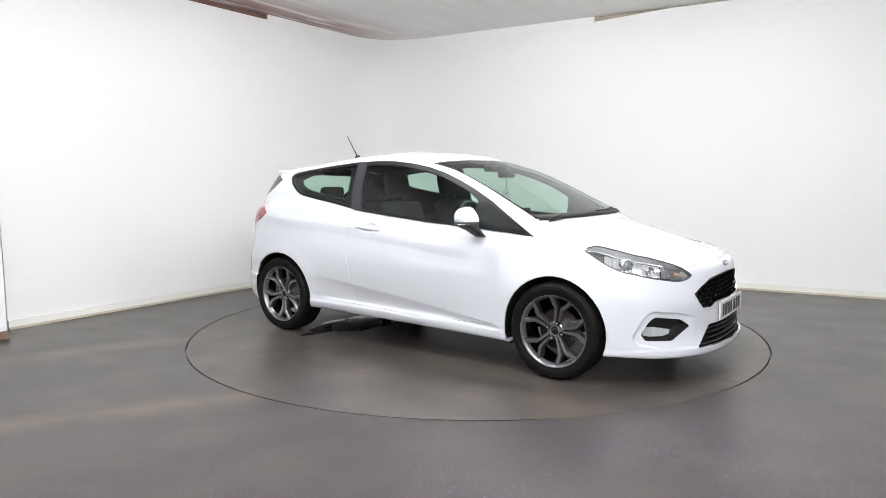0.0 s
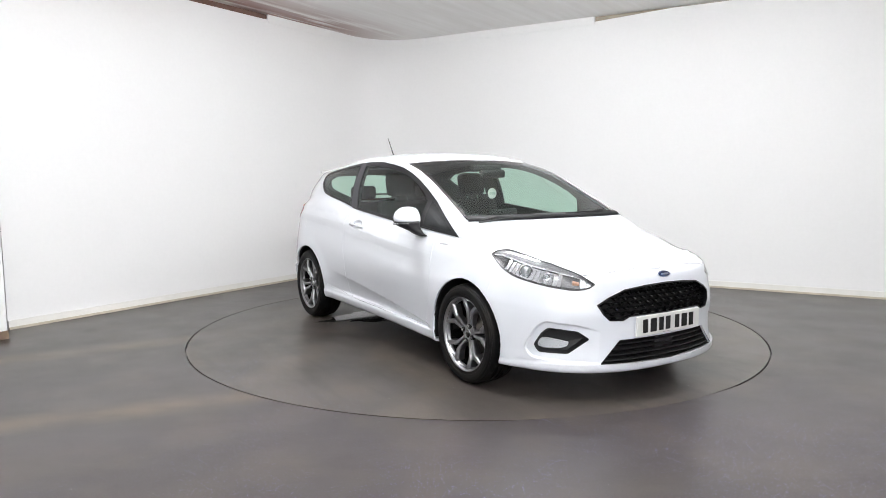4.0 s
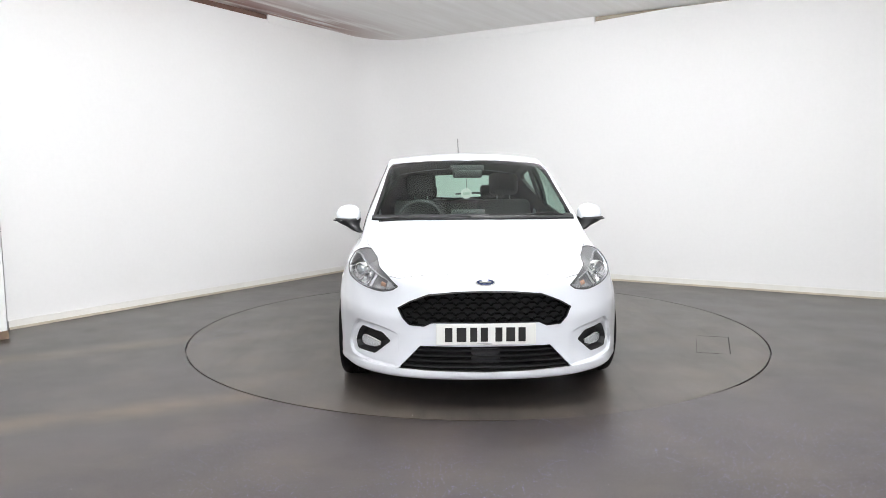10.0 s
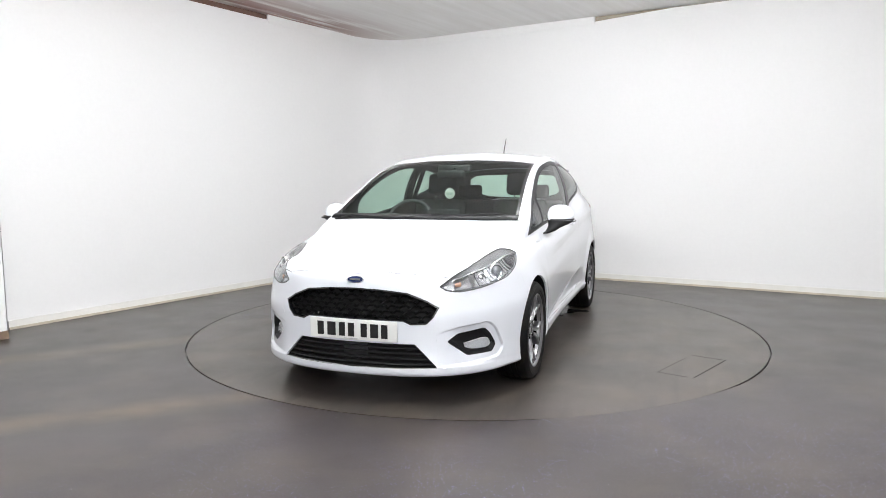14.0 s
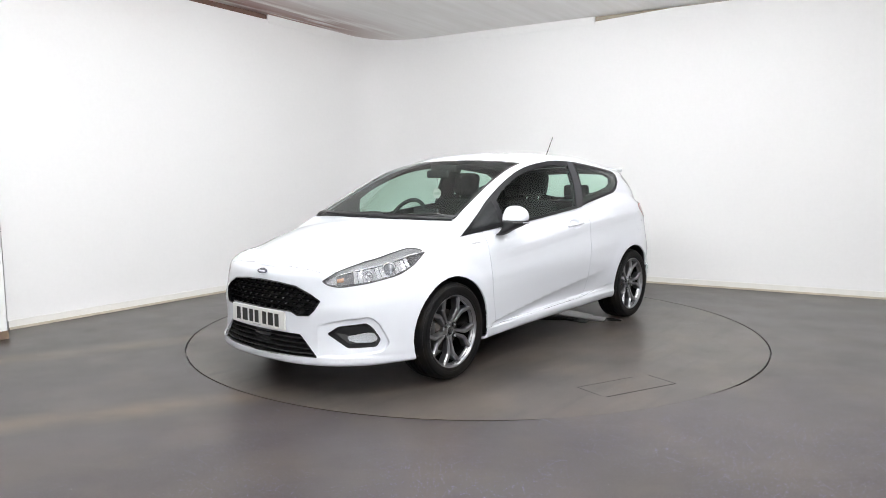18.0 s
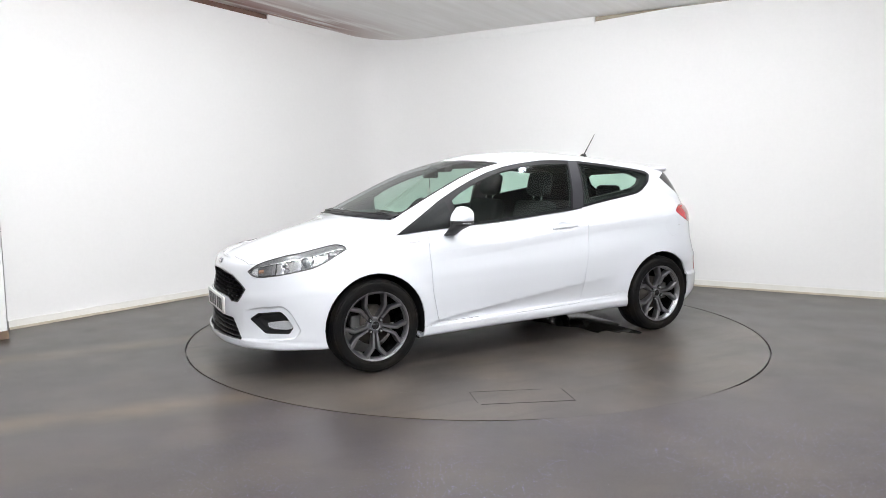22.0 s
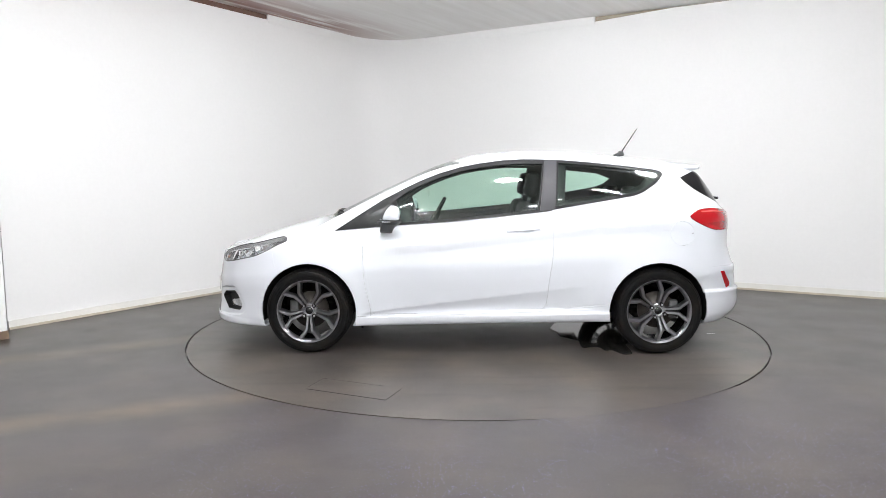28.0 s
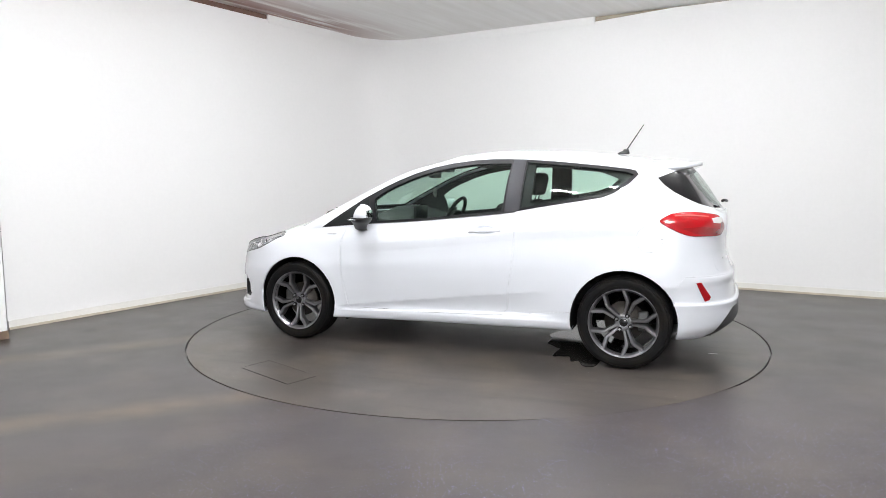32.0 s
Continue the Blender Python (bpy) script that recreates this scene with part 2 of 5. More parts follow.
tagged(new("trim_8", mesh_of("trim_8", bm, FLOORING, False)), "floor-coloured fill in the turntable's gap at the front", "trim", kind="structure")
bm = bmesh.new()
bmesh.ops.create_cone(bm, cap_ends=True, segments=160, radius1=RING_R - 0.004, radius2=RING_R - 0.004, depth=0.02, matrix=pose(0, 0, -0.010))
turntable = new("turntable", mesh_of("turntable", bm, DECKING, False))
tagged(turntable, "round grey vinyl turntable set flush into the floor", "turntable")
turntable.location = RING_C
CRACK = plain("joint_shadow", (0.012, 0.011, 0.010), 0.9)
for a, c, w in (((1.000, 1.742), (0.505, 1.943), 0.007), ((0.505, 1.943), (0.437, 1.735), 0.0035), ((1.000, 1.705), (0.944, 1.525), 0.0022), ((0.944, 1.522), (0.545, 1.682), 0.0018)):
    p, q = Vector((*a, 0)), Vector((*c, 0))
    d = (q - p).normalized()
    nn = Vector((-d.y, d.x, 0)) * w / 2
    bm = bmesh.new()
    top4 = [bm.verts.new(v + Vector((0, 0, 0.001))) for v in (p - nn, q - nn, q + nn, p + nn)]
    low4 = [bm.verts.new(v.co - Vector((0, 0, 0.003))) for v in top4]
    bm.faces.new(top4)
    for k in range(4):
        bm.faces.new((top4[k], low4[k], low4[(k + 1) % 4], top4[(k + 1) % 4]))
    part("hatch_joint", bm, CRACK, turntable, smooth=False)
bm = bmesh.new()
box(bm, (-1.91, 0.262, -0.002), (-1.85, 0.271, 0.001))
part("tape_mark", bm, WALLPAINT, turntable, smooth=False)

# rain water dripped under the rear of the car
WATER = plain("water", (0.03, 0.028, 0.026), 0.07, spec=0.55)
rnd = random.Random(4)
bm = bmesh.new()
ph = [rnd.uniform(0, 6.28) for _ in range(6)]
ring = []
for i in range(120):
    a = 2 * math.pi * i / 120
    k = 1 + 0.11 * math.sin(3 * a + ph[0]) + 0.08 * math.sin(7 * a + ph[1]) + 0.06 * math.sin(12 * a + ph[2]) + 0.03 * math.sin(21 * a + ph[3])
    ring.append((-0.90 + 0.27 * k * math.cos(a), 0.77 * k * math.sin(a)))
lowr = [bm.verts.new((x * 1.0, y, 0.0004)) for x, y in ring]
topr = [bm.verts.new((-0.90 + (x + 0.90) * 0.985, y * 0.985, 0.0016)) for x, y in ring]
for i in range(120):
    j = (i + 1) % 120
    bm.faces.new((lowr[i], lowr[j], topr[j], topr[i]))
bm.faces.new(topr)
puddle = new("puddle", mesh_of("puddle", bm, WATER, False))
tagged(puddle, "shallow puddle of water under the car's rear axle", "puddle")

bm = bmesh.new()
box(bm, (-9.5, -9.2, TOP + 0.060), (9, 8, TOP + 0.2))
tagged(new("ceiling", mesh_of("ceiling", bm, LINING, False)), "pale grey stretched ceiling lining", "ceiling", kind="structure")
GLOW = bpy.data.materials.new("light_diffuser")
GLOW.use_nodes = True
gb = GLOW.node_tree.nodes["Principled BSDF"]
gb.inputs["Base Color"].default_value = (0.8, 0.8, 0.8, 1)
gb.inputs["Emission Color"].default_value = (0.97, 0.985, 1.0, 1)
gb.inputs["Emission Strength"].default_value = 148.0
# outer columns follow reflections in the car's windows; the x=0.35 pair is added fill
LAMP_SPOTS = [(-1.25, -1.1), (0.35, -0.1), (2.0, -1.0), (-1.15, -3.7), (0.35, -2.6), (1.75, -3.8), (-1.0, -6.3), (1.35, -6.5), (-1.0, -8.2), (1.35, -8.2)]
for x, y in LAMP_SPOTS:
    bm = bmesh.new()
    box(bm, (-0.130, -0.130, 0), (0.130, 0.130, 0.018), 0.004)
    fr = new("ceiling_light", mesh_of("ceiling_light", bm, WALLPAINT, False))
    fr.location = (x, y, TOP - 0.02)
    fr.rotation_euler = (0, 0, radians(45))
    tagged(fr, "suspended square opal box light, lit", "ceiling light", "suspended box lights")
    bm = bmesh.new()
    box(bm, (-0.125, -0.125, -0.11), (0.125, 0.125, -0.001), 0.01)
    part("diffuser", bm, GLOW, fr, "glowing opal box", smooth=False)
    for dx in (-0.09, 0.09):
        part("hanger", tube_between((dx, 0, 0.017), (dx, 0, 0.081), 0.005), WALLPAINT, fr)

# ---- car body surface ----
X0, X1 = 1.15, -1.15      # where the rounded ends begin


def roof_profile(x):
    return curve_at(x, [(-2.2, 0.60), (-1.86, 0.965), (-1.79, 1.04), (-1.70, 1.175), (-1.60, 1.295), (-1.50, 1.330), (-1.11, 1.400), (-0.667, 1.441), (-0.356, 1.452), (0.0, 1.431), (0.27, 1.364), (0.678, 1.192), (1.045, 1.018), (1.4, 0.84)])


def hood_profile(x):
    return curve_at(x, [(0.6, 1.02), (1.05, 0.975), (1.243, 0.944), (1.46, 0.890), (1.69, 0.820), (1.90, 0.745), (2.00, 0.704), (2.1, 0.66)])


def top_height(x, y):
    """Height of bonnet, windscreen, roof and rear window over the plan."""
    x, y = np.asarray(x, float), np.abs(y)
    k = np.interp(x, [-1.0, -0.4, 0.1, 0.35], [-0.22, 0.0, 0.34, 0.22])
    crown = np.interp(x, [-1.6, -1.2, -0.2, 0.5], [0.02, 0.06, 0.045, 0.0])
    cab = roof_profile(x + k * y * y) - crown * (y / 0.58) ** 2
    hood = hood_profile(x + 0.10 * y * y) - np.interp(x, [1.2, 1.9], [0.066, 0.082]) * (y / 0.7) ** 2.2
    return np.where(x > 0.55, np.maximum(cab, hood), cab)


def rail_y(x):
    return curve_at(x, [(-1.9, 0.50), (-1.5, 0.565), (-1.1, 0.590), (-0.3, 0.600), (0.24, 0.607), (0.6, 0.640), (0.95, 0.685), (1.15, 0.700), (1.4, 0.690), (2.0, 0.5)])


def belt_z(x):
    return curve_at(x, [(-1.9, 0.985), (-1.6, 1.03), (-1.35, 1.09), (-1.1, 1.105), (-0.5, 1.003), (0.2, 0.932), (0.66, 0.900), (1.05, 0.862), (1.4, 0.81), (1.75, 0.755), (2.0, 0.715)])


# level: side height along x, half width, front and rear reach, roundness
def level_z(k, x):
    b = belt_z(x)
    if k == 8:
        return b
    if k == 7:
        return b - np.interp(x, [-1.9, -1.3, -0.5, 0.8, 1.5, 2.0], [0.05, 0.13, 0.115, 0.10, 0.06, 0.03])
    return np.interp(k, [0, 1, 2, 3, 4, 5, 6], [0.20, 0.195, 0.245, 0.315, 0.43, 0.55, 0.655]) + np.interp(x, [-1.9, -0.9, 0.8, 2.0], [0.004, 0.03, 0.0, -0.012]) * (k < 3) + (b - 0.93) * (0.5 * (k == 6) + 0.25 * (k == 5))


WIDTH = [(0.70, 0.70, 0.70), (0.826, 0.790, 0.805), (0.838, 0.815, 0.835), (0.842, 0.80, 0.838), (0.845, 0.812, 0.845), (0.842, 0.826, 0.846), (0.835, 0.828, 0.838), (0.800, 0.806, 0.795), (0.735, 0.744, 0.715)]
FRONT = [1.98, 2.068, 2.082, 2.068, 2.062, 2.062, 2.052, 2.030, 1.995]
REAR = [-1.70, -1.80, -1.875, -1.928, -1.922, -1.900, -1.870, -1.842, -1.832]


def loop_point(k, u):
    """Point of level k at u: 0 to 1 the front end, 1 to 2 the side, 2 to 3 the rear end."""
    w = WIDTH[k]
    if u <= 1:
        a = u * math.pi / 2
        x = X0 + (FRONT[k] - X0) * max(math.cos(a), 0) ** (2 / 2.9)
        y = np.interp(1.15, [-1.15, 0.1, 1.24], [w[2], w[1], w[0]]) * math.sin(a) ** (2 / 2.5)
    elif u <= 2:
        x = X0 + (X1 - X0) * (u - 1)
        y = float(curve_at(x, [(-1.3, w[2]), (0.0, w[1]), (1.3, w[0])]))
    else:
        a = (3 - u) * math.pi / 2
        x = X1 + (REAR[k] - X1) * max(math.cos(a), 0) ** (2 / 3.8)
        y = float(curve_at(-1.15, [(-1.3, w[2]), (0.0, w[1]), (1.3, w[0])])) * math.sin(a) ** (2 / 3.3)
    return x, y, float(level_z(k, x))


def smooth_path(P, steps):
    """Catmull-Rom through the rows of P, steps per span."""
    P = np.array(P, float)
    Q = np.vstack([2 * P[0] - P[1], P, 2 * P[-1] - P[-2]])
    out = []
    for i in range(1, len(Q) - 2):
        for s in range(steps):
            t = s / steps
            a, b, c, d = Q[i - 1:i + 3]
            out.append(0.5 * (2 * b + (c - a) * t + (2 * a - 5 * b + 4 * c - d) * t * t + (3 * b - a - 3 * c + d) * t ** 3))
    out.append(P[-1])
    return out


def step(t):
    t = min(1.0, max(0.0, t))
    return t * t * (3 - 2 * t)


def sculpt(x, y, z):
    """Wheel-arch swellings of the flanks and the front lip."""
    side = step((y - 0.6) / 0.12)
    dy = 0.0
    for cx in (1.24, -1.24):
        r = math.hypot(x - cx, z - 0.302)
        dy += 0.010 * step((0.46 - r) / 0.12)
    if x > 1.55 and z < 0.235:                      # front lip
        x += 0.010 * step((x - 1.6) / 0.25)
    return (x, y + dy * side, z)


def body_grid():
    """Left half of the body skin as a grid of points: rows along the car, columns from sill to spine."""
    us = list(np.linspace(0, 1, 40)) + list(np.linspace(1, 2, 72))[1:] + list(np.linspace(2, 3, 36))[1:]
    rows = []
    for u in us:
        low = [sculpt(*q) for q in smooth_path([loop_point(k, u) for k in range(9)], 8)]
        bx, by, bz = low[-1]
        if u <= 1:
            sx = X0 + (2.0 - X0) * (1 - u)
        elif u <= 2:
            sx = bx
        else:
            sx = X1 + (-1.845 - X1) * (u - 2)
        up = []
        ry = float(rail_y(bx)) if by > 0.6 else by * float(rail_y(bx)) / max(0.05, float(rail_y(bx)) + 0.10)
        ry = min(ry, by * 0.97)
        for i in range(1, 11):                      # side window
            s = i / 10
            f = 1 - ry / by if by > 1e-6 else 0.02
            x = bx + (sx - bx) * s * f
            y = by + (ry - by) * s
            zr = float(top_height(bx + (sx - bx) * f, ry))
            zr = max(zr, bz + 0.012)
            bulge = 0.028 * math.sin(math.pi * s) * min(1, (zr - bz) / 0.35)
            up.append((x, y + bulge, bz + (zr - bz) * s))
        x1, y1 = up[-1][0], up[-1][1]
        for i in range(1, 25):                      # over the top to the spine
            s = i / 24
            x, y = x1 + (sx - x1) * s, y1 * (1 - s)
            up.append((x, y, max(float(top_height(x, y)), bz + 0.005) if u <= 2.0 else float(top_height(x, y))))
        rows.append([tuple(p) for p in low] + up)
    return rows


def skin(rows):
    bm = bmesh.new()
    vs = [[bm.verts.new(p) for p in r] for r in rows]
    for a, b in zip(vs, vs[1:]):
        for k in range(len(a) - 1):
            bm.faces.new((a[k], a[k + 1], b[k + 1], b[k]))
    bmesh.ops.remove_doubles(bm, verts=bm.verts, dist=1e-5)
    return bm


GRID = body_grid()
SIDE = (Vector((1, 0, 0)), Vector((0, 0, 1)), Vector((0, 1, 0)))
FRONTAL = (Vector((0, 1, 0)), Vector((0, 0, 1)), Vector((1, 0, 0)))
PLANVIEW = (Vector((1, 0, 0)), Vector((0, 1, 0)), Vector((0, 0, 1)))
CORNERVIEW = (Vector((0.7071, -0.7071, 0)), Vector((0, 0, 1)), Vector((0.7071, 0.7071, 0)))
REARVIEW = (Vector((0, 1, 0)), Vector((0, 0, 1)), Vector((-1, 0, 0)))
TAILVIEW = (Vector((0.7071, 0.7071, 0)), Vector((0, 0, 1)), Vector((-0.7071, 0.7071, 0)))


def inside(poly, a, b):
    hit = False
    for (x0, y0), (x1, y1) in zip(poly, poly[1:] + poly[:1]):
        if (y0 > b) != (y1 > b) and a < (x1 - x0) * (b - y0) / (y1 - y0) + x0:
            hit = not hit
    return hit


def flat(view, co):
    return co.dot(view[0]), co.dot(view[1])


def score(bm, poly, view, least=0.05, closed=True):
    """Cut the skin along a polygon seen along a view, so that faces end at its edges."""
    lo = [min(p[k] for p in poly) - 0.03 for k in (0, 1)]
    hi = [max(p[k] for p in poly) + 0.03 for k in (0, 1)]

    def near(f, lo, hi):
        pts = [flat(view, v.co) for v in f.verts]
        return all(min(p[k] for p in pts) <= hi[k] and max(p[k] for p in pts) >= lo[k] for k in (0, 1))

    cand = [f for f in bm.faces if f.normal.dot(view[2]) > least and near(f, lo, hi)]
    pairs = list(zip(poly, poly[1:] + poly[:1])) if closed else list(zip(poly, poly[1:]))
    for p, q in pairs:
        l2 = [min(p[k], q[k]) - 0.002 for k in (0, 1)]
        h2 = [max(p[k], q[k]) + 0.002 for k in (0, 1)]
        pick = [f for f in cand if f.is_valid and near(f, l2, h2)]
        rest = set(cand) - set(pick)
        nx, ny = q[1] - p[1], p[0] - q[0]
        if not pick or math.hypot(nx, ny) < 1e-6:
            continue
        geom = list({v for f in pick for v in f.verts}) + list({e for f in pick for e in f.edges}) + pick
        r = bmesh.ops.bisect_plane(bm, geom=geom, dist=1e-5, plane_co=view[0] * p[0] + view[1] * p[1], plane_no=view[0] * nx + view[1] * ny)
        cand = list(rest) + [g for g in r["geom"] if isinstance(g, bmesh.types.BMFace)]


def arc(cx, cz, r, n=36):
    return [(cx + r * math.cos(2 * math.pi * i / n), cz + r * math.sin(2 * math.pi * i / n)) for i in range(n)]


def shrunk(poly, by):
    """Polygon moved inwards by a distance."""
    area = sum(a[0] * b[1] - b[0] * a[1] for a, b in zip(poly, poly[1:] + poly[:1]))
    s = 1 if area > 0 else -1
    out = []
    for i, p in enumerate(poly):
        a, b = Vector(poly[i - 1]), Vector(poly[(i + 1) % len(poly)])
        d0, d1 = (Vector(p) - a).normalized(), (b - Vector(p)).normalized()
        n0, n1 = Vector((-d0.y, d0.x)) * s, Vector((-d1.y, d1.x)) * s
        n = (n0 + n1)
        n = n / max(0.5, n.length_squared / 2) if n.length > 1e-6 else n0
        out.append((p[0] + n.x * by, p[1] + n.y * by))
    return out


def eased(poly, r=0.012, n=3):
    """Polygon with its corners rounded."""
    out = []
    for i, p in enumerate(poly):
        p, a, b = Vector(p), Vector(poly[i - 1]), Vector(poly[(i + 1) % len(poly)])
        d0, d1 = a - p, b - p
        k = min(r, d0.length * 0.45, d1.length * 0.45)
        p0, p1 = p + d0.normalized() * k, p + d1.normalized() * k
        for j in range(n + 1):
            t = j / n
            q = (1 - t) ** 2 * p0 + 2 * t * (1 - t) * p + t ** 2 * p1
            out.append((q.x, q.y))
    return out


def quarter(pts):
    return [((x - y) * 0.7071, z) for x, y, z in pts]


def tailq(pts):
    return [((x + y) * 0.7071, z) for x, y, z in pts]


ARCH_F, ARCH_R = arc(1.235, 0.303, 0.340), arc(-1.228, 0.306, 0.340)
HEADLAMP = quarter([(1.961, 0.472, 0.663), (1.953, 0.498, 0.641), (1.911, 0.567, 0.630), (1.801, 0.673, 0.652), (1.631, 0.756, 0.690), (1.528, 0.771, 0.735), (1.41, 0.752, 0.797), (1.40, 0.715, 0.817), (1.447, 0.645, 0.824), (1.60, 0.597, 0.801), (1.796, 0.572, 0.760), (1.900, 0.520, 0.714)])
FOG_BLACK = quarter([(1.970, 0.510, 0.368), (1.936, 0.566, 0.409), (1.827, 0.683, 0.428), (1.796, 0.706, 0.397), (1.757, 0.729, 0.328), (1.781, 0.716, 0.288), (1.905, 0.610, 0.285)])
FOG_BLACK = eased(FOG_BLACK, 0.014)
FOG_FRAME = quarter([(1.997, 0.462, 0.415), (1.936, 0.566, 0.447), (1.81, 0.696, 0.466), (1.766, 0.726, 0.428), (1.708, 0.755, 0.307), (1.75, 0.736, 0.258), (1.90, 0.610, 0.240), (2.000, 0.470, 0.240)])
FOG_FRAME = eased(FOG_FRAME, 0.022)
GRILLE_HALF = [(0.0, 0.649), (0.16, 0.644), (0.30, 0.630), (0.402, 0.590), (0.466, 0.552), (0.440, 0.500), (0.404, 0.464), (0.325, 0.460), (0.285, 0.479), (0.0, 0.480)]
GRILLE = GRILLE_HALF + [(-y, z) for y, z in GRILLE_HALF[1:-1]][::-1]
INTAKE_HALF = [(0.0, 0.357), (0.345, 0.357), (0.466, 0.232), (0.0, 0.225)]
INTAKE = INTAKE_HALF + [(-0.466, 0.232), (-0.345, 0.357)]
WINDSCREEN_HALF = [(1.122, 0.0), (1.116, 0.2), (1.080, 0.475), (1.03, 0.668), (0.60, 0.618), (0.152, 0.582), (0.207, 0.36), (0.245, 0.0)]
WINDSCREEN = WINDSCREEN_HALF + [(x, -y) for x, y in WINDSCREEN_HALF[1:-1]][::-1]
DLO = [(1.052, 0.868), (0.90, 0.965), (0.711, 1.085), (0.545, 1.172), (0.43, 1.224), (0.297, 1.275), (0.15, 1.317), (0.011, 1.343), (-0.165, 1.364), (-0.299, 1.369), (-0.528, 1.364), (-0.795, 1.341), (-1.063, 1.312), (-1.224, 1.291), (-1.268, 1.280), (-1.287, 1.255), (-1.237, 1.198), (-1.138, 1.133), (-1.071, 1.106), (-0.912, 1.079), (-0.649, 1.037), (-0.49, 1.008), (-0.386, 0.994), (0.215, 0.936), (0.659, 0.904)]
DOOR_GLASS = [(0.575, 0.925), (0.612, 1.085), (0.53, 1.143), (0.43, 1.191), (0.297, 1.243), (0.15, 1.286), (0.011, 1.312), (-0.164, 1.333), (-0.298, 1.337), (-0.432, 1.335), (-0.392, 1.012), (-0.159, 0.988), (0.231, 0.950)]
QUARTER_GLASS = [(-0.545, 1.342), (-0.80, 1.320), (-1.06, 1.292), (-1.21, 1.272), (-1.255, 1.254), (-1.21, 1.203), (-1.125, 1.147), (-1.055, 1.122), (-0.90, 1.097), (-0.65, 1.057), (-0.522, 1.034)]
B_POST = [(-0.45, 1.40), (-0.535, 1.40), (-0.512, 0.98), (-0.405, 0.98)]
DOOR = [(0.80, 0.94), (0.827, 0.889), (0.846, 0.75), (0.834, 0.509), (0.793, 0.315), (0.778, 0.277), (0.36, 0.282), (-0.36, 0.300), (-0.42, 0.310), (-0.452, 0.347), (-0.466, 0.508), (-0.495, 0.707), (-0.498, 0.884), (-0.492, 1.05), (-0.3, 1.10), (0.5, 1.0)]
SILL = [(0.90, 0.266), (0.37, 0.274), (-0.36, 0.294), (-0.893, 0.352), (-0.95, 0.352), (-0.95, 0.1), (0.90, 0.1)]
FUEL_FLAP = arc(-1.382, 0.848, 0.083, 24)
TAIL_LAMP = eased(tailq([(-1.420, 0.783, 0.962), (-1.488, 0.733, 1.010), (-1.62, 0.644, 1.017), (-1.768, 0.494, 0.990), (-1.804, 0.465, 0.937), (-1.816, 0.445, 0.905), (-1.795, 0.519, 0.860), (-1.606, 0.737, 0.866), (-1.55, 0.762, 0.885), (-1.47, 0.780, 0.926)]), 0.05, 2)
REFLECTOR = tailq([(-1.646, 0.757, 0.578), (-1.673, 0.738, 0.581), (-1.738, 0.698, 0.486), (-1.731, 0.707, 0.467), (-1.706, 0.728, 0.459)])
TRIM_SIDE = [(-1.408, 1.232), (-1.445, 1.192), (-1.505, 1.146), (-1.577, 1.106), (-1.655, 1.068), (-1.768, 1.028), (-1.90, 1.003), (-1.95, 1.31), (-1.62, 1.312), (-1.50, 1.270)]
PANE_REAR = [(-0.02, 1.295), (0.40, 1.280), (0.475, 1.235), (0.49, 1.16), (0.42, 1.07), (0.30, 1.040), (-0.02, 1.025)]
BONNET_HALF = [(1.976, 0.0), (1.967, 0.22), (1.945, 0.45), (1.900, 0.520), (1.796, 0.572), (1.60, 0.597), (1.447, 0.645), (1.37, 0.672), (1.15, 0.690), (1.03, 0.672), (1.085, 0.475), (1.122, 0.2), (1.128, 0.0)]
BUMPER_F = [(1.50, 0.74), (1.46, 0.56), (1.43, 0.10), (2.2, 0.10), (2.2, 0.80), (1.9, 0.72)]
DIFFUSER = [(-0.02, 0.10), (0.72, 0.10), (0.67, 0.235), (0.57, 0.315), (-0.02, 0.340)]
SCOOP = [(-0.287 + 0.088 * math.cos(2 * math.pi * i / 24), 0.880 + 0.038 * math.sin(2 * math.pi * i / 24)) for i in range(24)]
BUMPER_R = [(-1.50, 0.10), (-1.52, 0.50), (-1.60, 0.615), (-2.2, 0.615), (-2.2, 0.10)]

sheet = skin(GRID)
bmesh.ops.recalc_face_normals(sheet, faces=sheet.faces)
if sum(f.normal.y for f in sheet.faces) < 0:
    bmesh.ops.reverse_faces(sheet, faces=sheet.faces)
LEDGE = [(0.425, 0.004), (0.437, 0.006), (0.448, -0.013), (0.55, -0.009), (0.582, 0.001), (0.602, 0.002), (0.622, -0.007), (0.75, -0.025), (0.85, -0.012), (0.93, 0.0)]
for h, _ in LEDGE[:7]:                                 # ledges of the rear bumper
    back = [f for f in sheet.faces if f.calc_center_median().x < -1.38]
    geom = list({v for f in back for v in f.verts}) + list({e for f in back for e in f.edges}) + back
    bmesh.ops.bisect_plane(sheet, geom=geom, dist=1e-5, plane_co=(0, 0, h), plane_no=(0, 0, 1))
for v in sheet.verts:
    if v.co.x < -1.40 and 0.40 < v.co.z < 0.93:
        d = float(np.interp(v.co.z, [0.40] + [h for h, _ in LEDGE], [0.0] + [k for _, k in LEDGE]))
        w = step((-v.co.x - 1.50) / 0.30)
        far = step((-v.co.x - 1.42) / 0.10)
        v.co.x -= d * w
        if v.co.y > 0.6:
            v.co.y += d * (1 - w) * far * step((0.56 - v.co.z) / 0.05)
sheet.normal_update()
